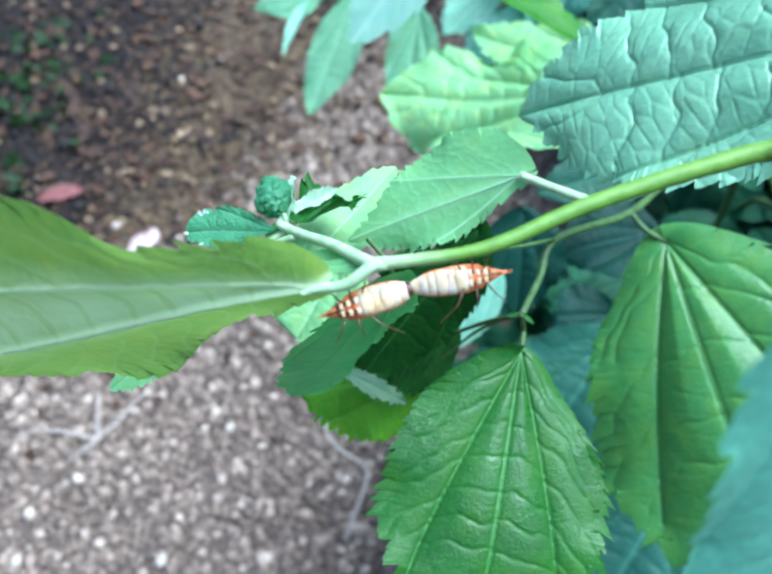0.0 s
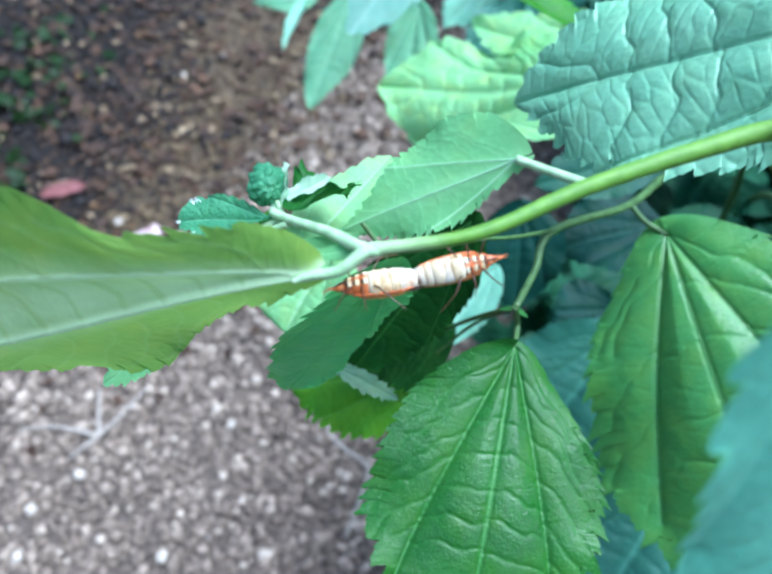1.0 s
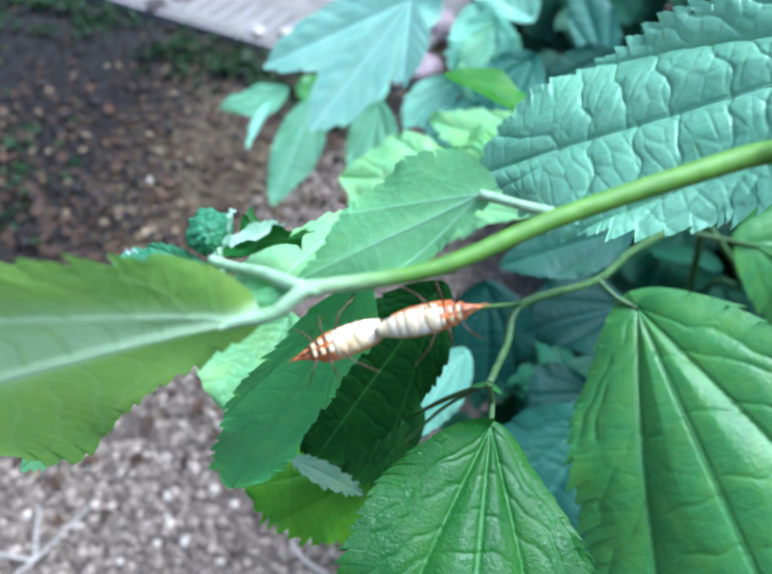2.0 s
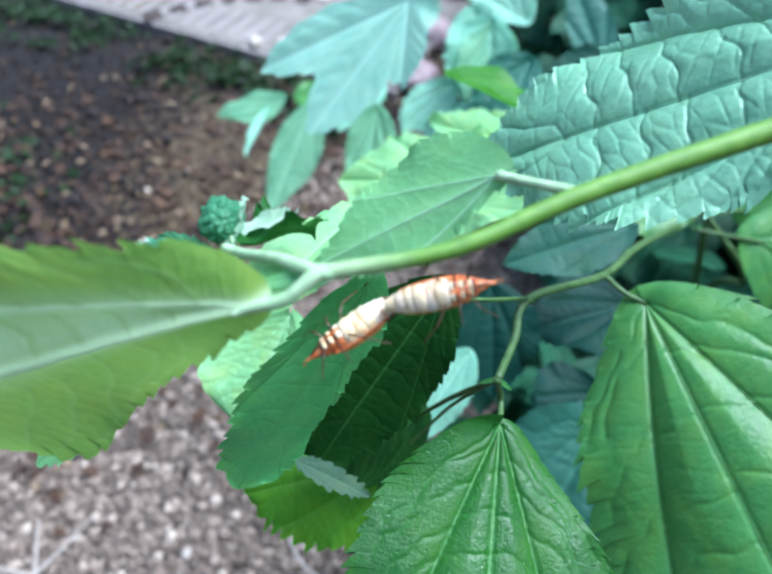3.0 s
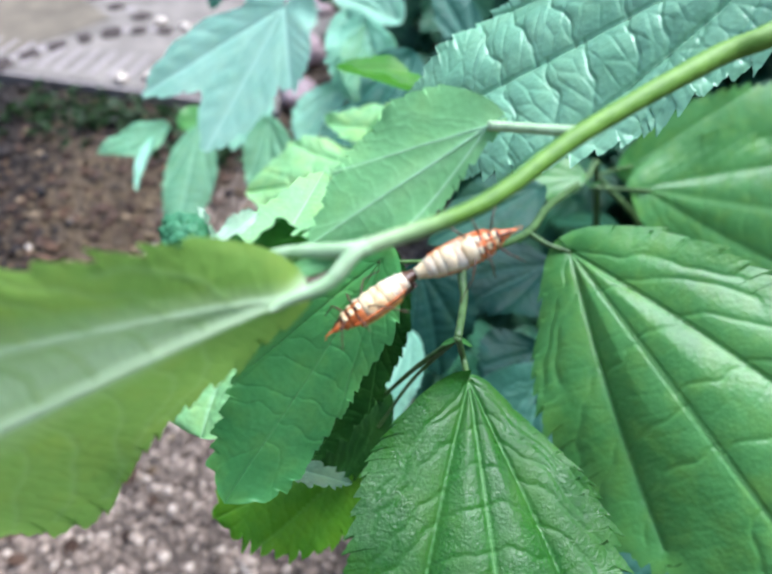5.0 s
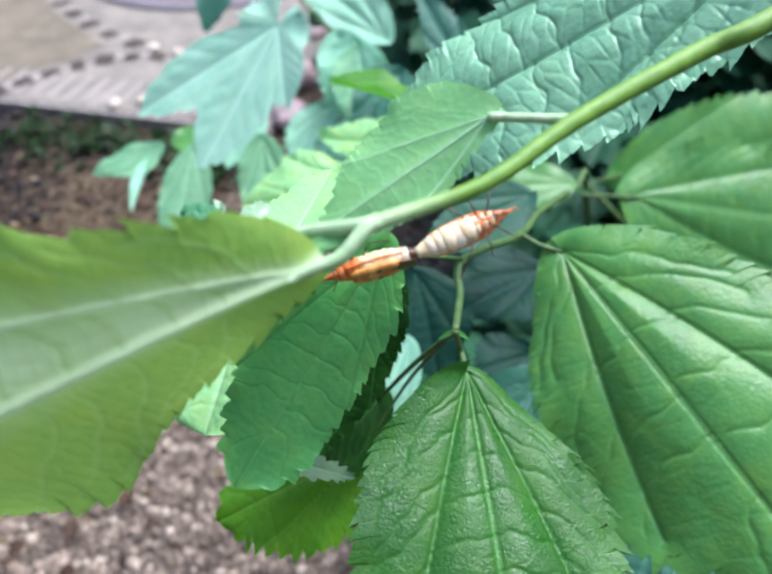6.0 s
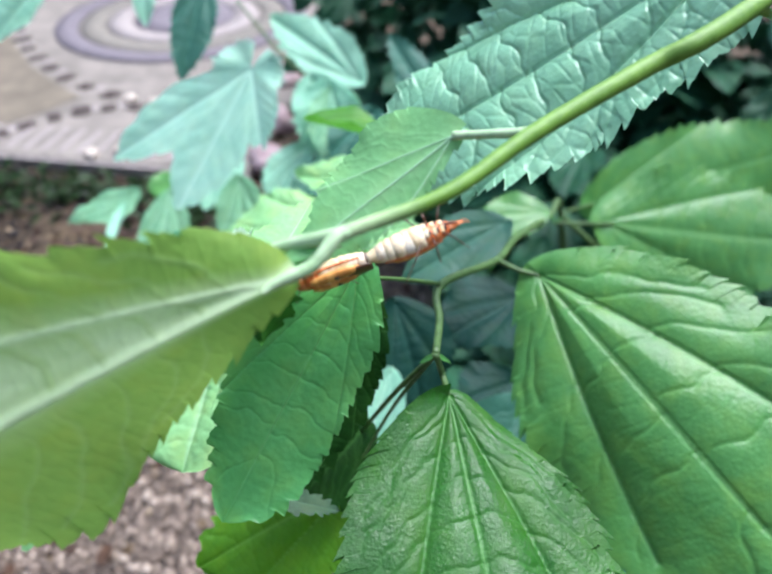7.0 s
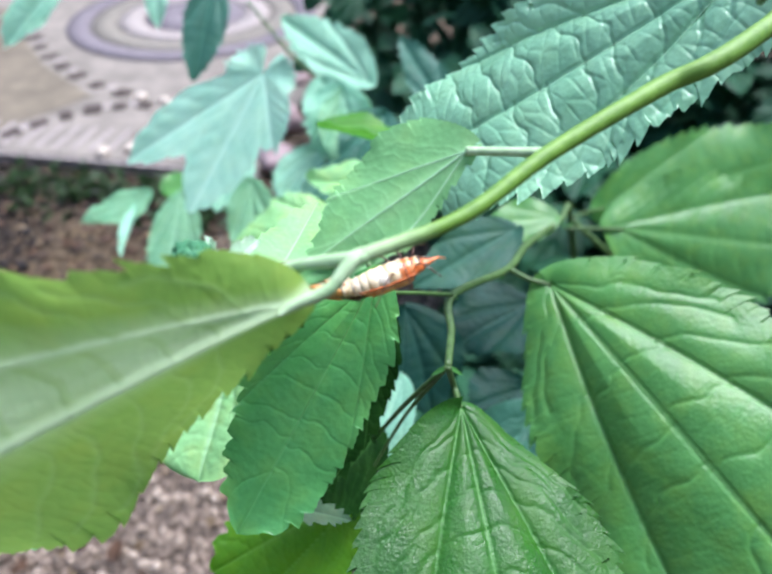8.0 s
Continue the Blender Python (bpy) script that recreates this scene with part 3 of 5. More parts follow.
def build_single_stones(ground):
    """The stones of the path that lie nearest, each a piece of its own on the ground."""
    rng = random.Random(31)
    shapes = []
    for k in range(8):
        bm = bmesh.new()
        bmesh.ops.create_icosphere(bm, subdivisions=1, radius=1.0)
        for v in bm.verts:
            v.co *= 1 + 0.30 * noise.noise(v.co * 1.7 + Vector((k * 5.0, 0, 0)))
            v.co.z *= 0.65
        me = bpy.data.meshes.new("gravel_stone")
        bm.to_mesh(me)
        bm.free()
        for f in me.polygons:
            f.use_smooth = True
        me.materials.append(SINGLE_STONE)
        shapes.append(me)
    for _ in range(300):
        x, y = rng.uniform(-0.42, 0.02), rng.uniform(0.02, 0.38)
        r = rng.uniform(0.0045, 0.0085)
        ob = new("gravel_stone", rng.choice(shapes))
        ob.parent = ground
        h = 0.012 * noise.noise(Vector((x * 4, (y - 0.8) * 4, 0))) - 0.004
        ob.matrix_basis = pose(x, y, h + 0.0035, rng.uniform(-14, 14), rng.uniform(-14, 14), rng.uniform(0, 360)) @ Matrix.Diagonal((r, r * rng.uniform(0.65, 0.95), r * rng.uniform(0.8, 1.1), 1))


def build_sky_blockers():
    # Walls added on all four sides only to hold back low sky light.
    for name, (x0, x1, y0, y1) in (("blocker_north", (-4.2, 4.2, 5.0, 5.2)), ("blocker_south", (-4.2, 4.2, -2.4, -2.2)), ("blocker_east", (4.0, 4.2, -2.2, 5.0)), ("blocker_west", (-4.2, -4.0, -2.2, 5.0))):
        bm = bmesh.new()
        bmesh.ops.create_cube(bm, size=1)
        bmesh.ops.transform(bm, matrix=pose((x0 + x1) / 2, (y0 + y1) / 2, 1.3) @ Matrix.Diagonal((x1 - x0, y1 - y0, 2.8, 1)), verts=bm.verts)
        ob = part(name, bm, BLOCKER, None)
        for f in ob.data.polygons:
            f.use_smooth = False
        tagged(ob, "added grey-brown wall that blocks low sky light", "wall", kind="structure")


# ---- swaying shoot in front ----
SHOOT_ROWS = [
    (0, 0.1200, 0.1070, 0.6847, -0.00, 0.00, -0.01),
    (0.5, 0.1191, 0.1102, 0.6833, 0.17, -0.01, 1.04),
    (1, 0.1218, 0.1101, 0.6823, -0.40, -0.11, 0.61),
    (1.5, 0.1225, 0.1097, 0.6819, 0.44, -0.15, 0.11),
    (1.7, 0.1215, 0.1066, 0.6872, -0.47, -1.30, -0.69),
    (3, 0.1231, 0.1045, 0.6909, 0.28, -3.87, -2.67),
    (3.5, 0.1243, 0.1017, 0.6910, 2.07, -3.15, -2.23),
    (4, 0.1255, 0.1043, 0.6852, -1.24, -1.38, -1.36),
    (4.5, 0.1263, 0.1042, 0.6898, 5.14, -1.51, 0.16),
    (6, 0.1295, 0.1026, 0.6878, 4.75, -1.24, -0.51),
    (6.5, 0.1296, 0.1025, 0.6890, 3.88, -2.76, -1.37),
    (7, 0.1303, 0.1044, 0.6869, 2.64, -2.71, -1.32),
    (8, 0.1295, 0.1042, 0.6889, 6.15, -1.42, -0.63),
]


def frost_rim(blade, parent, count):
    """Short whitish points that catch the light along the outer margin of a small leaf."""
    rng = random.Random(count)
    co = [v.co.copy() for v in blade.data.vertices]
    reach = max(c.y for c in co)
    rim = [c for c in co if c.y > 0.72 * reach and (c.y > 0.97 * reach or abs(c.x) > 0.16 * reach)]
    for c in rng.sample(rim, min(count, len(rim))):
        p = blade.matrix_basis @ c
        q = blade.matrix_basis @ (c + Vector((c.x * 0.22, 0.0005 + 0.0005 * rng.random(), 0.0006 * rng.random())))
        tube("rim_point", [p, (p + q) / 2, q], [0.00008, 0.00006, 0.00002], FROST, parent, 5)


def build_shoot():
    top = thing("mallow_shoot", (0, 0, 0), "leaning green mallow shoot with toothed leaves and downy tip", "plant")
    tube("stem", [(-0.1217, -0.058, -0.0125), (-0.1048, -0.0555, -0.0118), (-0.0864, -0.0474, -0.0106), (-0.0618, -0.0399, -0.008), (-0.0364, -0.0349, -0.0031), (0.08, 0.02, 0.0), (0.24, 0.1, -0.15), (0.30, 0.14, -0.66)],
         [0.0010, 0.00115, 0.0014, 0.0017, 0.0019, 0.0022, 0.004, 0.006], STEM, top, 14)
    tip = tube("tip_twig", [(-0.1175, -0.0562, -0.0139), (-0.1217, -0.058, -0.0125), (-0.1285, -0.052, -0.0162), (-0.1365, -0.0448, -0.0224), (-0.1401, -0.0416, -0.0244)], [0.0006, 0.0011, 0.0010, 0.0009, 0.0009], STEM_TIP, top)
    tube("stub", [(-0.1365, -0.0455, -0.0227), (-0.1415, -0.0453, -0.0261), (-0.1452, -0.0457, -0.0286)], [0.0007, 0.0006, 0.0005], STEM_TIP, tip)
    tube("petiole", [(-0.1175, -0.0562, -0.0139), (-0.1217, -0.058, -0.0125), (-0.1261, -0.0603, -0.0146), (-0.1308, -0.0605, -0.0158), (-0.1336, -0.0611, -0.0165)], [0.0006, 0.0011, 0.00095, 0.0008, 0.0003], STEM_TIP, top)
    tube("petiole", [Vector((-0.0864, -0.0474, -0.0106)), Vector((-0.0864, -0.0474, -0.0106)).lerp(Vector((-0.0966, -0.0389, -0.0137)), 0.5), Vector((-0.0966, -0.0389, -0.0137))], [0.0009, 0.00075, 0.0008], STEM_TIP, top)
    blade = leaf(top, (-0.1308, -0.0608, -0.016), (-0.2139, -0.0668, -0.0362), (0, -0.966, 0.258), 0.041, UNDER, "large leaf seen from below, pale raised veins", seed=3, teeth=20, tooth=0.065, vein_width=0.013, widest=0.50, fold=-0.2, wave=0.04, vein_rise=0.8, fine=2.6, lobe=0.02, quilt=0.010, ladder_rise=0.26, cell=0.06, side_veins=0.12, basal=((16, 0.85),), halo=0.95, rib=0.0007, one_side=1, heart=0.03, rungs=10,
                 plus=(0.125, 0.17, 0.21, 0.30, 0.31, 0.28, 0.23, 0.16, 0.09), minus=(0.075, 0.15, 0.20, 0.245, 0.31, 0.26, 0.22, 0.165, 0.10))
    leaf(top, (-0.0966, -0.0389, -0.0137), (-0.1278, -0.04, -0.0323), (-0.097, -0.319, 0.943), 0.022, PALE, "pale green young leaf behind the stem", seed=5, teeth=16, tooth=0.05, heart=0.08, fold=-0.1, vein_rise=0.6, fine=1.8, side_veins=0.15, vein_width=0.010, halo=0.3, plus=(0.30, 0.34, 0.37, 0.33, 0.31, 0.26, 0.20, 0.11, 0.05), minus=(0.06, 0.11, 0.16, 0.19, 0.19, 0.17, 0.14, 0.10, 0.05), rib_size=0.00016, rib_material=PALE_RIB, quilt=0.010, pillow=0.15, ladder_rise=0.05)
    dark = leaf(tip, (-0.1368, -0.0424, -0.0232), (-0.1268, -0.0332, -0.0302), (-0.2, 0.314, 0.93), 0.015, DARKGREEN, "small dark jagged leaf", seed=6, teeth=6, tooth=0.11, fine=1.6, fold=0.5, wave=0.08, plus=(0.20, 0.33, 0.42, 0.46, 0.47, 0.46, 0.44, 0.36, 0.22), minus=(0.16, 0.26, 0.33, 0.38, 0.40, 0.40, 0.38, 0.32, 0.2))
    leaf(tip, (-0.1380, -0.0395, -0.0232), (-0.1295, -0.0318, -0.0262), (-0.2, -0.45, 0.87), 0.003, DOWN, "curled pale fringe of the young leaf", seed=61, teeth=9, tooth=0.10, fine=1.2, fold=0.8, wave=0.2)
    side = leaf(tip, (-0.1408, -0.0424, -0.0255), (-0.1592, -0.0396, -0.0300), (0, -0.16, 0.987), 0.009, JADE, "small jade leaf with a frosted toothed rim", seed=7, teeth=7, tooth=0.10, fine=1.8, wave=0.06, quilt=0.03, plus=(0.07, 0.13, 0.18, 0.22, 0.24, 0.24, 0.25, 0.23, 0.19), minus=(0.05, 0.10, 0.14, 0.18, 0.20, 0.20, 0.18, 0.16, 0.13))
    frost_rim(side, tip, 12)
    bm = bmesh.new()
    bmesh.ops.create_icosphere(bm, subdivisions=5, radius=1.0)
    for v in bm.verts:
        n = v.co.normalized()
        crease = abs(noise.noise(n * 2.2 + Vector((3, 1, 0)))) * 0.30 + abs(noise.noise(n * 6.0 + Vector((0, 5, 2)))) * 0.16 + noise.noise(n * 17.0) * 0.05
        v.co = Vector((n.x * 0.0036, n.y * 0.0044, n.z * 0.0034)) * (0.86 + crease)
    bud = part("bud", bm, JADE, tip, "round crumpled unopened young leaf")
    bud.location = (-0.1414, -0.0359, -0.0236)
    tube("bud_stalk", [(-0.1376, -0.0437, -0.0234), (-0.1391, -0.0399, -0.0242), (-0.1411, -0.0366, -0.024)], [0.0006, 0.0005, 0.0005], STEM_TIP, tip, 8)
    leaf(tip, (-0.1383, -0.0417, -0.0250), (-0.1380, -0.0312, -0.0228), (-0.588, -0.223, 0.777), 0.0042, DOWN, "crumpled young leaf with a pale rim", seed=8, teeth=9, tooth=0.20, fold=0.7, wave=0.16, fine=1.2)
    tube("stub", [(-0.1380, -0.0425, -0.0250), (-0.1420, -0.0433, -0.0270), (-0.1464, -0.0437, -0.0286)], [0.0009, 0.0010, 0.0007], STEM_TIP, tip, 10, "pale downy stub")
    leaf(tip, (-0.1395, -0.0424, -0.0256), (-0.1432, -0.0420, -0.0272), (0, -0.23, 0.973), 0.0035, YELLOWISH, "tiny unfolding olive leaf", seed=62, teeth=5, tooth=0.05, fine=0.6)
    leaf(top, (-0.1382, -0.046, -0.0357), (-0.1177, -0.0155, -0.0377), (-0.05, -0.25, 0.967), 0.0145, LIME, "pale lime leaf behind the shoot tip", seed=63, teeth=11, tooth=0.05, fine=1.2, quilt=0.012)
    leaf(top, (-0.123, -0.0567, -0.0142), (-0.1317, -0.0558, -0.0172), (0, -0.23, 0.973), 0.0025, PALE, "narrow stipule", seed=10, teeth=5, tooth=0.0, fine=0.6)
    leaf(top, (-0.1239, -0.0568, -0.0155), (-0.136, -0.0502, -0.022), (0, -0.23, 0.973), 0.004, PALE, "narrow stipule", seed=11, teeth=5, tooth=0.0, fine=0.6)
    leaf(top, (-0.1654, -0.0529, -0.0513), (-0.1818, -0.0611, -0.0603), (0, -0.23, 0.973), 0.0085, PALE, "small pale toothed leaf", seed=12, teeth=7, tooth=0.12, fine=1.2)
    tube("petiole", [(-0.0364, -0.0349, -0.0031), (-0.0287, -0.0319, -0.0062), (-0.0144, -0.0308, -0.0121)], [0.0012, 0.0009, 0.0008], STEM, top)
    return top, blade, tip, dark


# ---- still branch below with the hanging leaves ----
def build_branch():
    top = thing("mallow_branch", (0.24, 0.28, 0.0), "forked mallow twig with large hanging toothed leaves", "plant")
    tube("twig", [(0.30, 0.30, 0.0), (0.29, 0.30, 0.30), (0.2254, 0.2642, 0.4784), (0.1914, 0.233, 0.5043), (0.1242, 0.1697, 0.5507), (0.0908, 0.1334, 0.5745), (0.0545, 0.1072, 0.5953), (0.0469, 0.0922, 0.5966), (0.0385, 0.0767, 0.602)], [0.004, 0.003, 0.0022, 0.0019, 0.0017, 0.0014, 0.0013, 0.0011, 0.0010], TWIG, top)
    tube("petiole", [(0.0385, 0.0767, 0.602), (0.04, 0.0746, 0.5949), (0.0382, 0.0674, 0.5965)], [0.0009, 0.0008, 0.0008], TWIG, top)
    tube("petiole", [(0.0385, 0.0767, 0.602), (0.0309, 0.084, 0.5817), (0.0223, 0.0911, 0.5571)], [0.0008, 0.0007, 0.0006], TWIG, top)
    tube("petiole", [(0.0385, 0.0767, 0.602), (0.0334, 0.0852, 0.5779), (0.0272, 0.0857, 0.5655), (0.0131, 0.0797, 0.5473)], [0.0007, 0.0006, 0.0005, 0.0005], TWIG, top)
    tube("petiole", [(0.0908, 0.1334, 0.5745), (0.0944, 0.1253, 0.575), (0.1014, 0.1206, 0.5736)], [0.0011, 0.0009, 0.0009], TWIG, top)
    tube("petiole", [(0.0545, 0.1072, 0.5953), (0.038, 0.0914, 0.6147), (0.0279, 0.0842, 0.6243), (0.0199, 0.0785, 0.6319)], [0.0007, 0.0006, 0.0005, 0.0004], TWIG, top)
    leaf(top, (0.0382, 0.0674, 0.5965), (0.0205, -0.0106, 0.5683), (0.049, -0.275, 0.96), 0.061, MATURE, "glossy dark green leaf hanging by its stalk", seed=21, teeth=20, tooth=0.062, fold=-0.14, bow=0.03, fine=2.4, heart=0.02, quilt=0.018, pillow=0.13, ladder_rise=0.04, wave=0.03, basal=((20, 0.8), (46, 0.45)), plus=(0.20, 0.295, 0.33, 0.355, 0.365, 0.365, 0.30, 0.24, 0.14), minus=(0.14, 0.235, 0.30, 0.345, 0.345, 0.335, 0.30, 0.23, 0.13), vein_width=0.0035, rib_size=0.00014, rib_material=RIB)
    leaf(top, (0.1014, 0.1206, 0.5736), (0.1238, 0.0014, 0.5468), (-0.519, -0.45, 0.726), 0.078, BROAD, "broad quilted green leaf with folded sides", seed=22, teeth=17, tooth=0.075, fold=-0.20, bow=0.05, rib_size=0.0003, rib_material=RIB, fine=2.8, quilt=0.017, pillow=0.30, ladder_rise=0.08, heart=0.05, rungs=5, wave=0.03, basal=((20, 0.8), (47, 0.45)), plus=(0.145, 0.245, 0.295, 0.32, 0.345, 0.365, 0.335, 0.27, 0.15), minus=(0.21, 0.285, 0.33, 0.358, 0.36, 0.34, 0.30, 0.24, 0.14))
    leaf(top, (0.0223, 0.0911, 0.5571), (-0.0152, 0.08, 0.5676), (0.064, -0.385, 0.921), 0.036, PAINTED_SHADE, "leaf coloured dark for shade, veins spreading from its stalk", seed=24, teeth=11, widest=0.35, fold=-0.1, fine=1.4, tooth=0.07, heart=0.12, vein_width=0.012)
    # The lit lower part beside the dark leaf, its light given as brighter colour.
    leaf(top, (0.0131, 0.0797, 0.5473), (-0.0343, 0.0793, 0.5311), (0.07, -0.221, 0.973), 0.042, YELLOWISH, "yellow-green leaf with its lit look in the colour", seed=28, teeth=11, widest=0.4, fold=-0.15, fine=1.6, tooth=0.09)
    leaf(top, (0.0269, 0.1002, 0.6098), (-0.008, 0.0705, 0.5707), (0.151, -0.552, 0.82), 0.030, PAINTED_SHADE, "hanging leaf coloured dark for shade", seed=25, teeth=13, tooth=0.07, widest=0.45, fold=-0.1, fine=2.2)
    leaf(top, (-0.012, 0.0675, 0.5809), (0.0065, 0.0604, 0.5725), (0.235, -0.155, 0.96), 0.006, GREYISH, "small folded grey-green leaf", seed=26, teeth=6, tooth=0.28, fine=0.8)
    leaf(top, (-0.0136, 0.1012, 0.5988), (-0.0275, 0.0772, 0.584), (-0.314, -0.371, 0.874), 0.036, LIME, "pale young leaf", seed=27, teeth=9, tooth=0.03, widest=0.5, fine=1.0, quilt=0.014)
    for p, way in (((0.0385, 0.0767, 0.602), (0.004, -0.001, -0.004)), ((0.0385, 0.0767, 0.602), (-0.004, 0.001, -0.003)), ((0.0545, 0.1072, 0.5953), (0.003, 0.002, -0.005)), ((0.0908, 0.1334, 0.5745), (-0.002, 0.001, -0.006)), ((0.187, 0.2215, 0.5081), (0.006, 0.0, 0.004)), ((0.187, 0.2215, 0.5081), (-0.004, 0.002, 0.006))):
        leaf(top, p, Vector(p) + Vector(way), (0.016, -0.473, 0.881), 0.0013, BROAD, "narrow pointed stipule", seed=29, teeth=5, tooth=0.0, fine=0.5)
    return top


# ---- drooping leaf that swings below the bugs ----
DROOP_ROWS = [
        (0, -0.0111, 0.0572, 0.6237, -94.7, -27.2, -156.5),
        (0.5, -0.0140, 0.0559, 0.6226, -94.8, -28.6, -157.9),
        (1, -0.0095, 0.0587, 0.6219, -92.7, -28.7, -159.9),
        (1.5, -0.0096, 0.0622, 0.6205, -81.6, -34.1, -161.4),
        (3, -0.0083, 0.0647, 0.6193, -82.4, -38.2, -157.7),
        (3.5, -0.0076, 0.0634, 0.6178, -81.5, -39.9, -159.9),
        (4, -0.0079, 0.0630, 0.6229, -84.5, -34.3, -172.6),
        (4.5, -0.0026, 0.0631, 0.6188, -62.1, -40.4, 172.5),
        (6, -0.0015, 0.0629, 0.6195, -49.4, -31.4, 150.7),
        (6.5, -0.0010, 0.0640, 0.6190, -48.3, -27.3, 146.1),
        (7, 0.0000, 0.0643, 0.6186, -43.2, -23.9, 143.8),
        (7.5, -0.0004, 0.0640, 0.6193, -43.8, -24.3, 143.6),
        (8, -0.0000, 0.0637, 0.6197, -42.6, -24.5, 144.0),
]


def build_droop():
    top = thing("drooping_leaf", (0, 0, 0), "mid-green toothed leaf hanging folded under the bugs", "leaf")
    leaf(top, (0, -0.029, 0), (0, 0.029, 0), (0, 0, 1), 0.026, HANGING, seed=23, teeth=14, tooth=0.06, fold=-0.12, fine=2.4, quilt=0.020, pillow=0.12, ladder_rise=0.05, side_veins=0.1, vein_width=0.0025, wave=0.04, plus=(0.09, 0.15, 0.20, 0.23, 0.235, 0.215, 0.19, 0.15, 0.11), minus=(0.13, 0.18, 0.20, 0.20, 0.205, 0.205, 0.205, 0.19, 0.14), rib_size=0.00014, rib_material=RIB)
    for x, y, z, r in ((0.0012, -0.006, 0.0006, 0.00032), (-0.0018, 0.021, 0.0004, 0.00028)):
        bm = bmesh.new()
        bmesh.ops.create_icosphere(bm, subdivisions=2, radius=1)
        bmesh.ops.transform(bm, matrix=pose(x, y, z) @ Matrix.Diagonal((r, r * 1.2, r * 0.8, 1)), verts=bm.verts)
        part("white_speck", bm, FROST, top, "tiny whitish speck")
    tube("petiole", [(0, -0.028, 0), (0.002, -0.031, -0.002), (0.006, -0.033, -0.007)], [0.0005, 0.0005, 0.0005], TWIG, top, 8)
    return top


def build_side_twig():
    top = thing("mallow_side_twig", (0.34, 0.34, 0.0), "side twig with two mid-green toothed leaves", "plant")
    tube("twig", [(0.36, 0.38, 0.0), (0.33, 0.34, 0.30), (0.2648, 0.2475, 0.4324), (0.2254, 0.2642, 0.4784)], [0.004, 0.003, 0.002, 0.0018], TWIG, top)
    tube("petiole", [(0.2254, 0.2642, 0.4784), (0.2708, 0.2839, 0.4634)], [0.0012, 0.001], TWIG, top)
    tube("petiole", [(0.187, 0.2215, 0.5081), (0.2318, 0.221, 0.4968)], [0.0012, 0.001], TWIG, top)
    leaf(top, (0.2708, 0.2839, 0.4634), (0.4798, 0.2628, 0.490), (-0.549, -0.651, 0.525), 0.078, BROAD, tooth=0.06, seed=31, teeth=18, fold=-0.1, fine=1.3, quilt=0.010)
    leaf(top, (0.2262, 0.2238, 0.4974), (0.3505, 0.1582, 0.4928), (-0.33, -0.595, 0.733), 0.085, BROAD, tooth=0.06, seed=32, teeth=16, fold=-0.12, fine=1.3, quilt=0.010)
    leaf(top, (0.1773, 0.2199, 0.5191), (0.1384, 0.2319, 0.5163), (-0.158, -0.416, 0.895), 0.028, BROAD, seed=33, teeth=10, fine=0.8, quilt=0.006, fold=0.05)


def build_upper():
    top = thing("mallow_upper_branch", (0.36, 0.26, 0.0), "mallow branch with one large quilted leaf", "plant")
    tube("twig", [(0.50, 0.16, 0.0), (0.48, 0.15, 0.45), (0.2692, 0.1486, 0.6908), (0.1203, 0.1002, 0.6864)], [0.004, 0.003, 0.002, 0.0014], TWIG, top)
    leaf(top, (0.1203, 0.1002, 0.6864), (0.0419, 0.1388, 0.6165), (-0.229, -0.347, 0.91), 0.050, QUILTED, "large deeply quilted leaf with a sky sheen", seed=41, teeth=22, quilt=0.024, pillow=0.52, fold=-0.05, fine=2.8, tooth=0.07, wave=0.04, ladder_rise=0.17, cell=0.085, rungs=9, plus=(0.13, 0.19, 0.22, 0.235, 0.26, 0.245, 0.21, 0.165, 0.095), minus=(0.20, 0.22, 0.235, 0.262, 0.27, 0.262, 0.235, 0.19, 0.08), rib_size=0.00022, rib_material=PALE_RIB, basal=((20, 0.8), (46, 0.4)))
    leaf(top, (0.0495, 0.2467, 0.5846), (0.0868, 0.2171, 0.5816), (-0.072, 0.342, 0.937), 0.026, BRIGHT, "small folded bright green leaf", seed=42, teeth=8, fold=0.5, fine=0.8)
    leaf(top, (0.0956, 0.2345, 0.539), (-0.0019, 0.2748, 0.5023), (0, -0.186, 0.983), 0.082, LIME, "young lime green leaf, sunlit", seed=43, teeth=12, widest=0.42, quilt=0.030, pillow=0.3, wave=0.08, fold=-0.15, fine=1.8, tooth=0.04)
    leaf(top, (0.1199, 0.2646, 0.5275), (0.053, 0.314, 0.5156), (0.1, -0.25, 0.963), 0.045, LIME, "lime leaf with a cockled blade", seed=47, teeth=11, tooth=0.05, quilt=0.03, wave=0.06, fine=1.4)
    leaf(top, (0.0578, 0.1964, 0.5516), (0.0786, 0.1769, 0.5635), (0, -0.186, 0.983), 0.014, LIME, seed=44, teeth=7, fine=0.7)


NEAR_LEAF_ROWS = [(0, 0, 0, 0), (1, 0, 0, 0), (1.7, 0.002, 0, 0), (3, 0.0045, 0, 0), (4.5, 0.0045, 0, 0), (6, 0.001, 0, 0), (8, 0.001, 0, 0)]


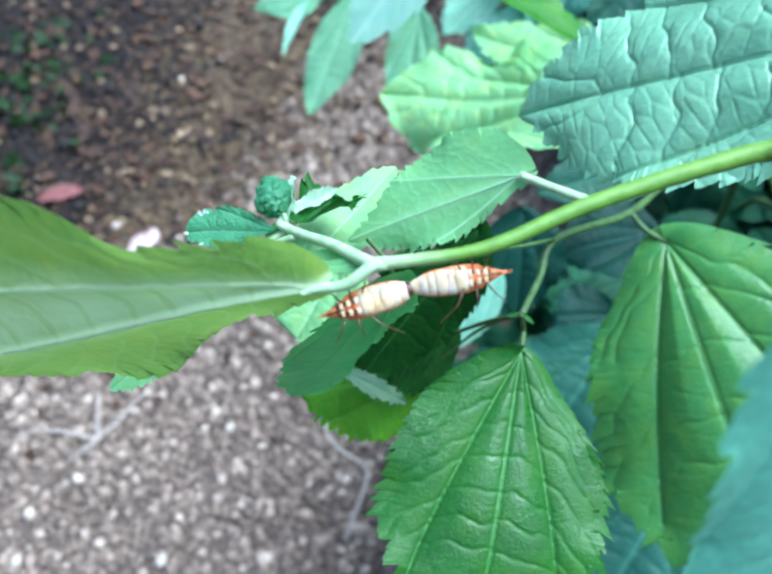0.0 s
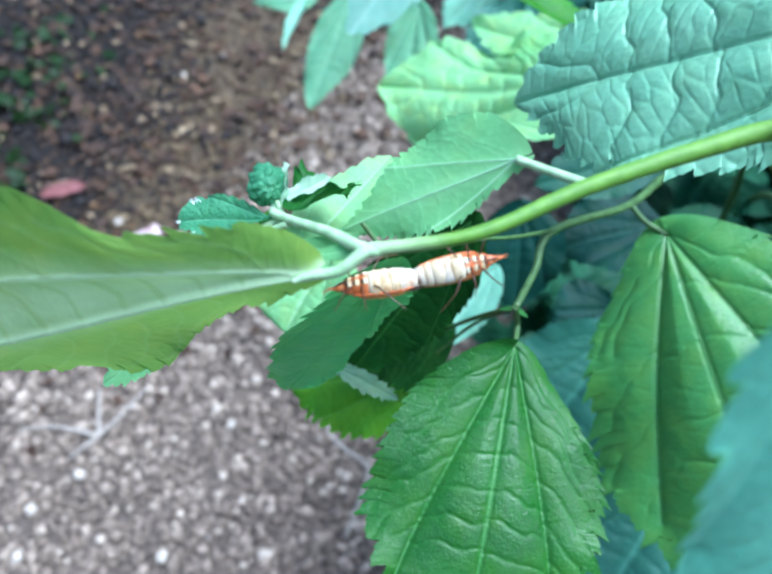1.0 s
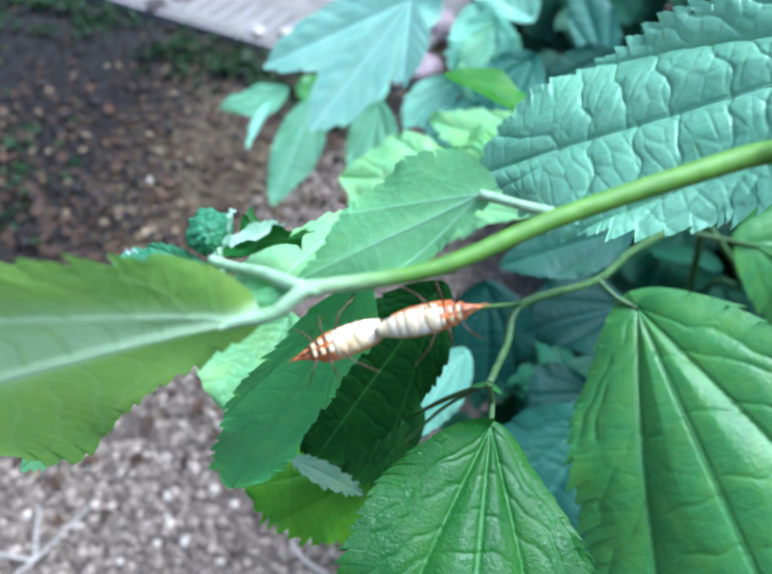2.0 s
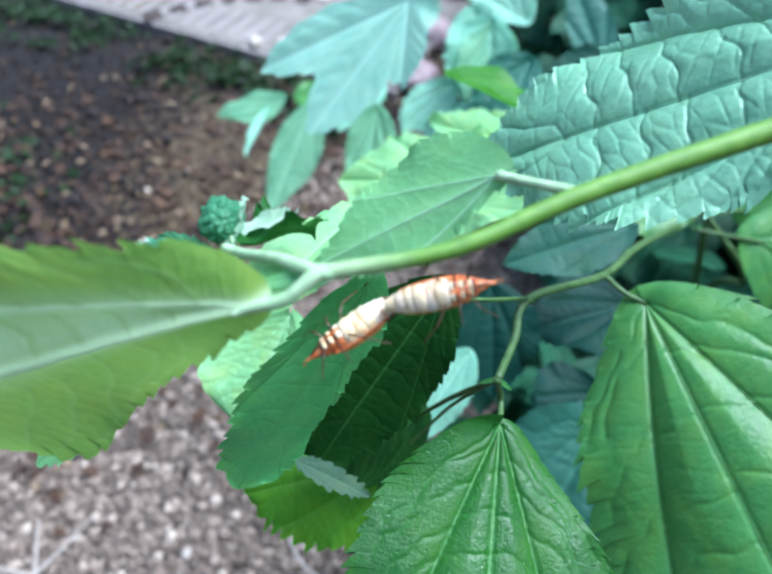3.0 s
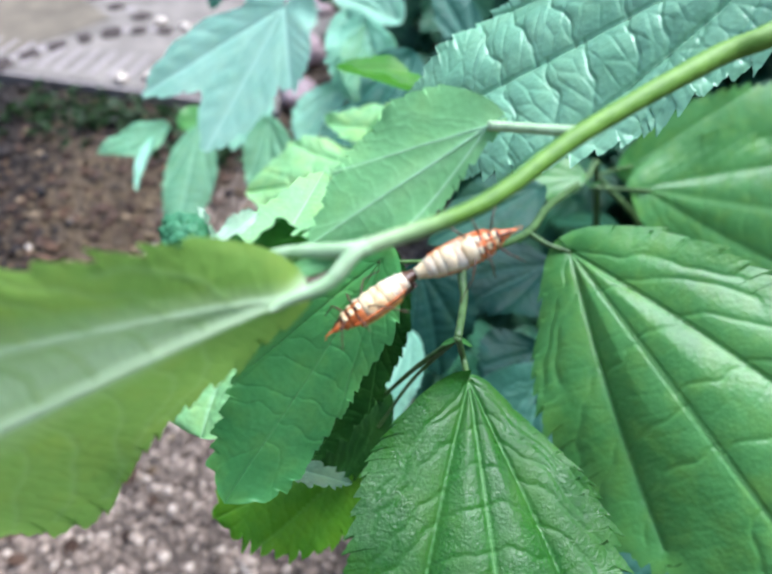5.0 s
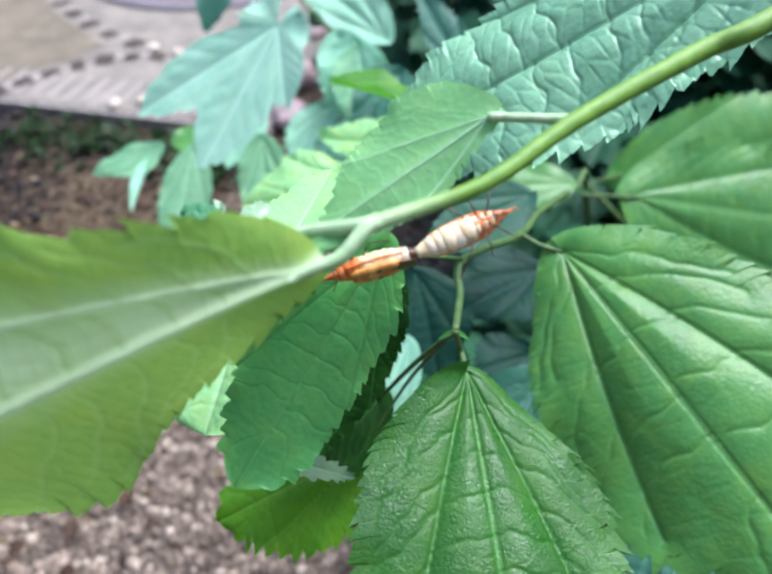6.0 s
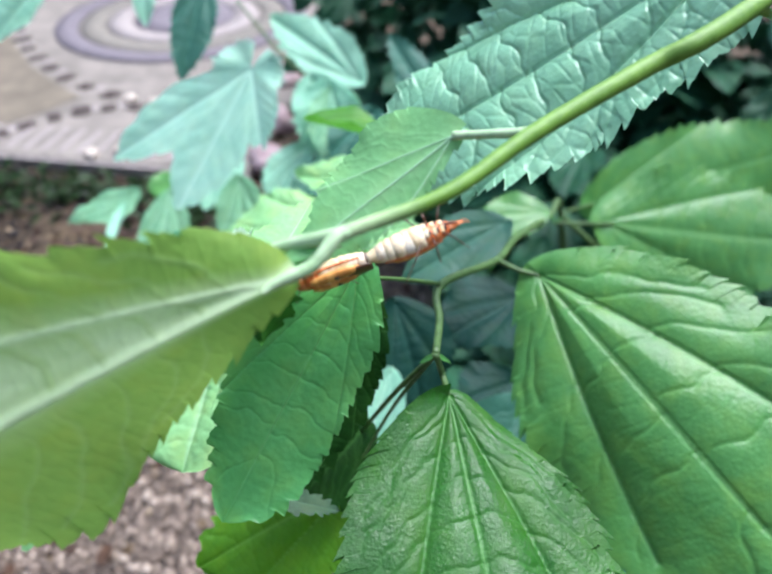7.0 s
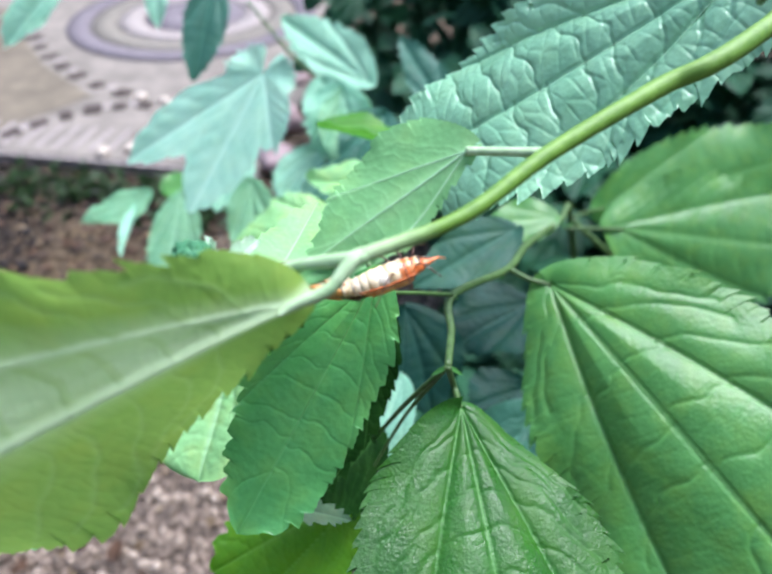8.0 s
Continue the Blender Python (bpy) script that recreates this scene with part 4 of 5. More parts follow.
def build_near_leaf():
    top = thing("bluish_leaf", (0, 0, 0), "pale bluish lobed leaf hanging close by, turned to the sky", "leaf")
    leaf(top, (0.0441, 0.0279, 0.7038), (0.0505, -0.0033, 0.6533), (0, -0.321, 0.947), 0.024, TEAL, seed=45, teeth=8, tooth=0.10, fine=1.6, heart=0.02, plus=(0.19, 0.205, 0.21, 0.21, 0.205, 0.21, 0.19, 0.15, 0.09), minus=(0.15, 0.18, 0.20, 0.20, 0.20, 0.20, 0.18, 0.14, 0.08))
    leaf(top, (0.0572, 0.0155, 0.6688), (0.0497, 0.0044, 0.6567), (0, -0.321, 0.947), 0.013, BROAD, "green leaf beside the bluish one", seed=46, teeth=9, tooth=0.05, fine=1.0)
    tube("petiole", [(0.0441, 0.0279, 0.7038), (0.052, 0.036, 0.708), (0.075, 0.06, 0.69)], [0.0006, 0.0006, 0.0007], TWIG, top, 8)
    return top


def build_back():
    top = thing("background_mallow", (0.1, 0.62, 0.0), "mallow plant with lobed blue-green leaves", "plant")
    tube("stem", [(0.12, 0.66, 0.0), (0.13, 0.62, 0.30), (0.1649, 0.5436, 0.4331), (0.115, 0.6029, 0.4755), (0.0772, 0.6651, 0.5257)], [0.006, 0.004, 0.003, 0.002, 0.0014], TWIG, top)
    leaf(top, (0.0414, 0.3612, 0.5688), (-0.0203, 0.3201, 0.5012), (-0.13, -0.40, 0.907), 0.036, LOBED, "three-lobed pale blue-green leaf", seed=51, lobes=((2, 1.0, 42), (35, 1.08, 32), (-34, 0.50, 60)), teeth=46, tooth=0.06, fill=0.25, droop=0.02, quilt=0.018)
    leaf(top, (-0.0325, 0.5147, 0.4007), (-0.0733, 0.4214, 0.3468), (0, -0.23, 0.973), 0.047, MIST, seed=52, vein_width=0.012, quilt=0.03, tooth=0.06, teeth=14, fine=1.6, fold=-0.2)
    leaf(top, (-0.0644, 0.5504, 0.3866), (-0.1353, 0.5458, 0.3703), (-0.027, -0.165, 0.986), 0.050, MIST, "misty green leaf with a curled pale edge", seed=53, vein_width=0.012, quilt=0.03, tooth=0.05, teeth=10, fine=1.4, fold=-0.15, plus=(0.15, 0.24, 0.30, 0.33, 0.33, 0.30, 0.22, 0.13, 0.06), minus=(0.18, 0.28, 0.33, 0.34, 0.30, 0.26, 0.20, 0.12, 0.06))
    leaf(top, (-0.0521, 0.5586, 0.3849), (-0.0192, 0.5522, 0.3905), (0, -0.25, 0.968), 0.036, BROAD, "green leaf behind the misty pair", seed=66, vein_width=0.012, tooth=0.05, teeth=9, fine=1.0)
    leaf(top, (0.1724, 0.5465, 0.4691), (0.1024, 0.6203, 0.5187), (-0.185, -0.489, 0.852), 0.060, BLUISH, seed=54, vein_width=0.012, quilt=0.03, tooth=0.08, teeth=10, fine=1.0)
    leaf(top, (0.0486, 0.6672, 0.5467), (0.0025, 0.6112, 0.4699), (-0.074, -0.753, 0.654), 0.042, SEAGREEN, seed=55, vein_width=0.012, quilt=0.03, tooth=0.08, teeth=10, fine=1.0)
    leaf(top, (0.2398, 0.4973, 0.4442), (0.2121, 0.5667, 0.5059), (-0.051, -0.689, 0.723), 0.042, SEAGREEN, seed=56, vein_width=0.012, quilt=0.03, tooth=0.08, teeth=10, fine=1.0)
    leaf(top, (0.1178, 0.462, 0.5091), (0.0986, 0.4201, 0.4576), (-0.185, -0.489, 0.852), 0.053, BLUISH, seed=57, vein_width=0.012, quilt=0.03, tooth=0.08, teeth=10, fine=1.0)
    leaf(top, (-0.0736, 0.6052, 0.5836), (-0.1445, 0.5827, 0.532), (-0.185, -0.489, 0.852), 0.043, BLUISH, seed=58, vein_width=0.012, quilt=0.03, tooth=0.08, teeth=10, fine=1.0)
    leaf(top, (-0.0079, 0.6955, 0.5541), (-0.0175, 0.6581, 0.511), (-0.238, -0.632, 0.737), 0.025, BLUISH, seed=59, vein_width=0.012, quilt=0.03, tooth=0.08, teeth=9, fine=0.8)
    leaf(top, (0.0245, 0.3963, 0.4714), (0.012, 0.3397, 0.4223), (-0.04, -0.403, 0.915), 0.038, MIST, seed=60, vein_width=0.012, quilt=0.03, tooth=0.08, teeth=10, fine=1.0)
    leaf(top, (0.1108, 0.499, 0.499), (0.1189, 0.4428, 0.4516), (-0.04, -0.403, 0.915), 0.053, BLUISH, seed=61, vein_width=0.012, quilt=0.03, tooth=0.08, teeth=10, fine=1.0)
    # Sky light on the curled edge is given as a paler leaf colour.
    leaf(top, (-0.078, 0.535, 0.386), (-0.1000, 0.482, 0.366), (-0.4, -0.23, 0.9), 0.014, BLUISH, "curled leaf edge, pale for the sky light on it", seed=62, quilt=0.03, tooth=0.08, teeth=9, fine=0.8, fold=0.6)
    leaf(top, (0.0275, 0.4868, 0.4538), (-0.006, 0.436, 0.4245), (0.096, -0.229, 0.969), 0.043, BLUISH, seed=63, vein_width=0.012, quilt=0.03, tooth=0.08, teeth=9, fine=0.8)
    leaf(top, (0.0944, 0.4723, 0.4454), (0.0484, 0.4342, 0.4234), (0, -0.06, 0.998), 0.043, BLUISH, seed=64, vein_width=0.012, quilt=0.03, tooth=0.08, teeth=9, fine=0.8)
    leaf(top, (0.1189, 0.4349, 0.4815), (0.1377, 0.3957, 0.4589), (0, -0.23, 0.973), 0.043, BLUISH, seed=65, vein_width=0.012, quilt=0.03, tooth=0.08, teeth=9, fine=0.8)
    build_deep_leaves(top)


def build_deep_leaves(top):
    """Deeper leaves of the background plant that close the gaps behind the lime ones."""
    for base, tip, width, material, seed in (
        ((0.0969, 0.3754, 0.4819), (0.0618, 0.3298, 0.4555), 0.050, SEAGREEN, 81),
        ((0.1236, 0.4577, 0.5039), (0.0998, 0.3994, 0.4658), 0.046, MIST, 82),
        ((0.1418, 0.415, 0.4994), (0.1001, 0.3814, 0.4627), 0.050, SEAGREEN, 83),
        ((0.2058, 0.4201, 0.5), (0.1507, 0.3925, 0.4644), 0.048, SHADY, 84),
    ):
        leaf(top, base, tip, (-0.1, -0.4, 0.91), width, material, seed=seed, vein_width=0.012, quilt=0.03, tooth=0.06, teeth=12, fine=1.2)


def build_middle():
    top = thing("low_mallow", (0.2, 0.2, 0.0), "shaded low mallow with bluish leaves", "plant")
    tube("stem", [(0.22, 0.24, 0.0), (0.18, 0.2, 0.25), (0.13, 0.16, 0.45)], [0.005, 0.004, 0.002], TWIG, top)
    leaf(top, (0.1052, 0.1142, 0.5041), (0.0623, 0.0614, 0.4736), (-0.182, -0.141, 0.973), 0.06, SEAGREEN, seed=71, teeth=11, fine=1.0)
    leaf(top, (0.137, 0.1747, 0.5044), (0.0868, 0.1638, 0.4982), (0, -0.06, 0.998), 0.05, DEEP_SHADE, seed=72, teeth=11, fine=1.0)
    leaf(top, (0.1288, 0.0586, 0.4951), (0.087, 0.0043, 0.4637), (0, -0.143, 0.99), 0.07, SEAGREEN, seed=73, teeth=11, fine=1.0)
    leaf(top, (0.051, 0.1396, 0.5188), (0.0239, 0.1083, 0.5007), (0, -0.143, 0.99), 0.022, BLUISH, seed=74, teeth=9, fine=1.0)
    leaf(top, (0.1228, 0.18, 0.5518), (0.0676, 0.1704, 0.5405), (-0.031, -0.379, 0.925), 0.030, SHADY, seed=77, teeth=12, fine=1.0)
    leaf(top, (0.0623, 0.1651, 0.5335), (0.0623, 0.1286, 0.5009), (0, -0.321, 0.947), 0.04, DEEP_SHADE, seed=75, teeth=9, fine=1.0)
    leaf(top, (0.1091, 0.1286, 0.5009), (0.0787, 0.1184, 0.495), (0, -0.143, 0.99), 0.04, DEEP_SHADE, seed=76, teeth=9, fine=1.0)


# ---- bugs ----
LEFT_BUG_ROWS = [
        (0, -0.0029, 0.0474, 0.6630, -9.8, -28.5, 109.8),
        (0.5, -0.0023, 0.0478, 0.6623, -5.8, -19.1, 102.1),
        (1, 0.0020, 0.0510, 0.6595, -3.5, 15.4, 96.0),
        (1.5, 0.0030, 0.0550, 0.6527, -8.3, -25.3, 101.7),
        (3, 0.0036, 0.0561, 0.6523, -22.9, 9.6, 110.5),
        (3.5, 0.0038, 0.0550, 0.6504, -17.8, 9.1, 105.5),
        (4, 0.0067, 0.0516, 0.6532, -25.7, 13.4, 114.5),
        (4.5, 0.0101, 0.0538, 0.6473, -28.6, -0.7, 112.6),
        (5.2, 0.0105, 0.0561, 0.6476, -24.7, 29.8, 84.8),
        (6, 0.0110, 0.0587, 0.6488, -34.1, 68.6, 51.9),
        (6.5, 0.0100, 0.0588, 0.6501, -37.6, 67.6, 46.0),
        (7, 0.0093, 0.0627, 0.6484, -41.8, 66.2, 44.6),
        (7.5, 0.0063, 0.0647, 0.6510, -8.0, 66.8, 65.2),
        (8, 0.0050, 0.0640, 0.6510, 14.7, 61.6, 77.1),
]
RIGHT_BUG_ROWS = [
        (0, 0.0121, 0.0506, 0.6649, 5.5, 29.6, -78.9),
        (0.5, 0.0123, 0.0508, 0.6639, 8.1, 28.7, -72.9),
        (1, 0.0150, 0.0533, 0.6606, 7.2, 29.0, -74.4),
        (1.5, 0.0169, 0.0562, 0.6565, 10.9, 34.7, -73.6),
        (3, 0.0168, 0.0567, 0.6596, 22.6, 39.0, -75.9),
        (3.5, 0.0187, 0.0555, 0.6575, 22.4, 37.5, -75.6),
        (4, 0.0190, 0.0522, 0.6616, 22.8, 36.8, -76.1),
        (4.5, 0.0239, 0.0546, 0.6561, 23.3, 36.6, -75.3),
        (6, 0.0258, 0.0551, 0.6556, 20.1, 29.9, -79.3),
        (6.5, 0.0248, 0.0558, 0.6560, 22.4, 29.5, -81.3),
        (7, 0.0231, 0.0582, 0.6552, 17.8, 25.0, -88.0),
        (7.5, 0.0192, 0.0591, 0.6562, 17.4, 20.0, -88.9),
        (8, 0.0162, 0.0587, 0.6540, 15.3, 15.7, -91.8),
]


def ring_part(name, material, top, stations, sides=18, flat=0.7, label=""):
    """A closed body piece: rings of (y, half width, height) with a flatter back."""
    bm = bmesh.new()
    rings = []
    for y, w, h in stations:
        ring = []
        for j in range(sides):
            a = math.tau * j / sides
            z = math.sin(a) * h
            ring.append(bm.verts.new((math.cos(a) * w, y, z if z > 0 else z * flat)))
        rings.append(ring)
    for p, q in zip(rings, rings[1:]):
        for j in range(sides):
            bm.faces.new((p[j], p[(j + 1) % sides], q[(j + 1) % sides], q[j]))
    bm.faces.new(rings[0])
    bm.faces.new(list(reversed(rings[-1])))
    bmesh.ops.recalc_face_normals(bm, faces=bm.faces)
    return part(name, bm, material, top, label)


def body_width(y):
    s = (y + 0.0082) / 0.0160
    return 0.00190 * max(0.05, math.sin(math.pi * min(0.98, max(0.03, s)) ** 0.9)) ** 0.34 * (1 - 0.35 * max(0, s - 0.62))


def build_bug(label, belly, girth, seams):
    """A slender plant bug: head to +y, belly to +z. belly: materials of the belly rings from the tail; seams: which ring joints are dark."""
    top = thing("plant_bug", (0, 0, 0), label, "insect", "mating pair of bugs")
    plates = []
    edges = [-0.0081, -0.0064, -0.0050, -0.0037, -0.0022, -0.0005, 0.0012, 0.0027, 0.0040, 0.0052]
    for k, (lo, hi) in enumerate(zip(edges, edges[1:])):
        m = 0.5 * (lo + hi)
        fat = 1 + (girth - 1) * math.sin(math.pi * (k + 0.5) / 9) ** 0.7
        lift = fat * (1 + 0.02 * (k % 2))
        st = [(lo - 0.0003, 0.97 * fat * body_width(lo), 0.85 * lift * body_width(lo)), (lo + 0.0003, fat * body_width(lo + 0.0002), 0.86 * lift * body_width(lo)),
              (m, 1.04 * fat * body_width(m), 0.93 * lift * body_width(m)), (hi - 0.0003, fat * body_width(hi - 0.0002), 0.86 * lift * body_width(hi)), (hi + 0.0003, 0.97 * fat * body_width(hi), 0.85 * lift * body_width(hi))]
        ring = ring_part("thorax_plate" if k > 5 else "belly_ring", belly[k], top, st, flat=0.85)
        if k > 5:
            plates.append((ring, fat))
        if k in seams:
            w = fat * body_width(lo)
            ring_part("seam", BROWN, top, [(lo - 0.00009, 0.985 * w, 0.85 * w), (lo, 1.0 * w, 0.868 * w), (lo + 0.00009, 0.985 * w, 0.85 * w)])
    w = body_width(0.0052)
    head = ring_part("head", ORANGE, top, [(0.0050, w, 0.75 * w), (0.0060, 0.72 * w, 0.6 * w), (0.0071, 0.40 * w, 0.36 * w), (0.0084, 0.06 * w, 0.06 * w)], label="pointed orange head")
    for s in (-1, 1):
        bm = bmesh.new()
        bmesh.ops.create_uvsphere(bm, u_segments=10, v_segments=6, radius=0.00032)
        bmesh.ops.translate(bm, verts=bm.verts, vec=(s * 0.00075, 0.0060, 0.0001))
        part("eye", bm, BLACK, head)
        for (plate, fat), y in zip(plates, (0.0019, 0.0033, 0.0046)):
            w = body_width(y) * fat
            for nm, mt, off, r in (("pale_mark", YELLOW, 0, 0.00050), ("dark_spot", BLACK, 0.00045, 0.00034)):
                bm = bmesh.new()
                bmesh.ops.create_uvsphere(bm, u_segments=10, v_segments=6, radius=1)
                bmesh.ops.transform(bm, matrix=pose(s * 0.42 * w, y + off, 0.835 * w, 0, s * 22, 0) @ Matrix.Diagonal((r * 1.35, r * 0.9, r * 0.22, 1)), verts=bm.verts)
                part(nm, bm, mt, plate)
        tube("side_rim", [(s * (1 + 0.9 * (girth - 1)) * 0.98 * body_width(y), y, -0.0002) for y in (-0.0058, -0.0035, -0.0010, 0.0015, 0.0040)], [0.00015, 0.00026, 0.00028, 0.0003, 0.00025], ORANGE, top, 8, "orange side margin")
        # folded fore wing, its dark membrane behind it
        wing = ring_part("fore_wing", AMBER, top, [(y, 0.56 * body_width(y) * g, 0.0007 * g) for y, g in ((0.0034, 0.5), (0.0024, 0.95), (0.0, 1.15), (-0.0024, 1.15), (-0.0040, 1.0), (-0.0052, 0.35))], 14, 1.0, "amber wing case")
        wing.location = (s * 0.0010, 0, -0.00130)
        bm = bmesh.new()
        bmesh.ops.create_uvsphere(bm, u_segments=10, v_segments=6, radius=1)
        bmesh.ops.transform(bm, matrix=pose(s * 0.0001, -0.0012, -0.00072) @ Matrix.Diagonal((0.0005, 0.0006, 0.00012, 1)), verts=bm.verts)
        part("wing_spot", bm, BLACK, wing)
        for k, (y, fwd, reach) in enumerate(((0.0042, 0.0022, 0.0042), (0.0026, -0.0002, 0.0046), (0.0010, -0.0034, 0.0056))):
            w = body_width(y)
            hip, knee = Vector((s * 0.6 * w, y, 0.5 * w)), Vector((s * (0.6 * w + reach * 0.55), y + fwd * 0.6, 0.0019))
            foot = Vector((s * (0.6 * w + reach), y + fwd * 1.5, -0.0002))
            thigh = tube("thigh", [hip, (hip + knee) / 2 + Vector((0, 0, 0.0003)), knee], [0.00014, 0.00016, 0.00012], BROWN, top, 6)
            tube("shin", [knee, (knee + foot) / 2, foot], [0.00013, 0.00011, 0.00008], BROWN, thigh, 6)
        tube("feeler", [(s * 0.0003, 0.0072, 0.0001), (s * 0.0002, 0.0085, 0.0), (s * 0.0002, 0.0094, -0.0006)], [0.00009, 0.00007, 0.00005], ORANGE, head, 6)
    ring_part("wing_membrane", BROWN, top, [(y, 0.92 * body_width(y), 0.0003) for y in (-0.0030, -0.0042, -0.0055, -0.0068, -0.0076)], 12, 1.0, "dark brown wing membrane").location = (0, 0, -0.0015)
    tube("beak", [(0, 0.0074, 0.0003), (0, 0.0058, 0.0012), (0, 0.0036, 0.0015)], [0.00016, 0.00016, 0.0001], BROWN, head, 6)
    return top


# ---- slab, stones, weeds ----
def slab_point(s, t, z):
    """A place on the slab: s along its front edge, t back from it."""
    return Vector((-0.423 + 0.873 * s + 0.487 * t, 1.462 - 0.487 * s + 0.873 * t, z))


def slab_piece(name, outline, z0, z1, material, parent, label=""):
    bm = bmesh.new()
    low = [bm.verts.new(slab_point(s, t, z0)) for s, t in outline]
    top = [bm.verts.new(slab_point(s, t, z1)) for s, t in outline]
    n = len(outline)
    bm.faces.new(top)
    bm.faces.new(list(reversed(low)))
    for i in range(n):
        bm.faces.new((low[i], low[(i + 1) % n], top[(i + 1) % n], top[i]))
    bmesh.ops.recalc_face_normals(bm, faces=bm.faces)
    ob = part(name, bm, material, parent, label)
    for f in ob.data.polygons:
        f.use_smooth = False
    return ob


def band(name, c, r0, r1, z0, z1, material, parent):
    bm = bmesh.new()
    n = 48
    loops = [[bm.verts.new(slab_point(c[0] + r * math.cos(a), c[1] + r * math.sin(a), z)) for a in (math.tau * k / n for k in range(n))] for r, z in ((r0, z0), (r0, z1), (r1, z1), (r1, z0))]
    for p, q in zip(loops, loops[1:] + loops[:1]):
        for k in range(n):
            bm.faces.new((p[k], p[(k + 1) % n], q[(k + 1) % n], q[k]))
    bmesh.ops.recalc_face_normals(bm, faces=bm.faces)
    return part(name, bm, material, parent)


def evenly(path, gap):
    """Points at an even spacing along a line."""
    out, left = [path[0]], gap
    for p, q in zip(path, path[1:]):
        run = (q - p).length
        while run >= left:
            p = p + (q - p).normalized() * left
            run -= left
            left = gap
            out.append(p)
        left -= run
    return out


def build_slab():
    top = thing("garden_slab", (0, 0, 0), "low weathered beige slab inlaid with dark dashes and a grey ring", "slab")
    slab_piece("body", [(-2.2, 0.012), (0.60, 0.012), (0.60, 3.2), (-2.2, 3.2)], -0.01, 0.024, RUG, top)
    slab_piece("edge", [(-2.2, 0), (0.605, 0), (0.605, 0.014), (-2.2, 0.014)], -0.01, 0.020, RUG_EDGE, top, "pale worn edge strip")
    c = (0.033, 1.012)
    band("ring", c, 0.36, 0.435, 0.02, 0.030, RUG_GREY, top)
    band("ring", c, 0.27, 0.355, 0.02, 0.028, RUG_OLIVE, top)
    band("ring", c, 0.18, 0.265, 0.02, 0.029, RUG_EDGE, top)
    band("ring", c, 0.02, 0.175, 0.02, 0.028, RUG_GREY, top)
    rng = random.Random(8)
    line = smooth_path([(-0.80, 1.21, 0), (-0.592, 0.945, 0), (-0.403, 0.703, 0), (-0.215, 0.53, 0), (-0.039, 0.409, 0), (0.12, 0.345, 0), (0.27, 0.33, 0)], 3)
    row = smooth_path([(-0.095, 0.03, 0), (-0.023, 0.147, 0), (0.065, 0.241, 0), (0.182, 0.287, 0), (0.32, 0.285, 0)], 2)
    slab_piece("tan_field", [(-1.6, 1.4), (-0.62, 0.93), (-0.43, 0.69), (-0.24, 0.50), (-0.06, 0.375), (0.02, 0.32), (-0.03, 0.22), (-0.09, 0.13), (-0.15, 0.035), (-1.6, 0.035)], 0.02, 0.0254, RUG_TAN, top, "tan worn field of the slab")
    for path, gap in ((line, 0.105), (row, 0.068)):
        path = evenly(path, gap)
        for p, q in zip(path, path[1:]):
            d = (q - p).normalized()
            n = Vector((-d.y, d.x, 0))
            a, b = 0.021 * rng.uniform(0.8, 1.2), 0.024 * rng.uniform(0.8, 1.25)
            slab_piece("dark_inlay", [tuple((p + a * i * d + b * j * n)[:2]) for i, j in ((-1, -0.8), (-0.7, -1), (0.8, -1), (1, 0.6), (0.7, 1), (-0.9, 0.9))], 0.018, 0.0268, RUG_DARK, top)
            c = (p + q) / 2 + 0.010 * n
            if rng.random() < 0.7:
                slab_piece("pale_inlay", [tuple((c + 0.013 * i * d + 0.015 * j * n)[:2]) for i, j in ((-1, -0.8), (0, -1), (0.9, -0.6), (1, 0.6), (0, 1), (-0.9, 0.7))], 0.018, 0.0266, RUG_EDGE, top)
    for k in range(16):
        s = -0.28 + 0.045 * k
        slab_piece("pale_inlay", [(s, 0.035), (s + 0.016, 0.035), (s + 0.014, 0.15), (s + 0.002, 0.15)], 0.018, 0.0262, RUG_EDGE, top)


def rock(name, centre, size, material, label, category, seed, group=""):
    bm = bmesh.new()
    bmesh.ops.create_icosphere(bm, subdivisions=3, radius=1.0)
    for v in bm.verts:
        n = noise.noise(v.co * 1.4 + Vector((seed * 3.1, 0, 0))) * 0.35 + noise.noise(v.co * 4 + Vector((seed, 2, 0))) * 0.1
        v.co = Vector((v.co.x * size[0], v.co.y * size[1], max(v.co.z, -0.5) * size[2])) * (1 + n)
    ob = part(name, bm, material, None)
    ob.location = centre
    ob.rotation_euler = (0, 0, seed * 1.7)
    return tagged(ob, label, category, group)


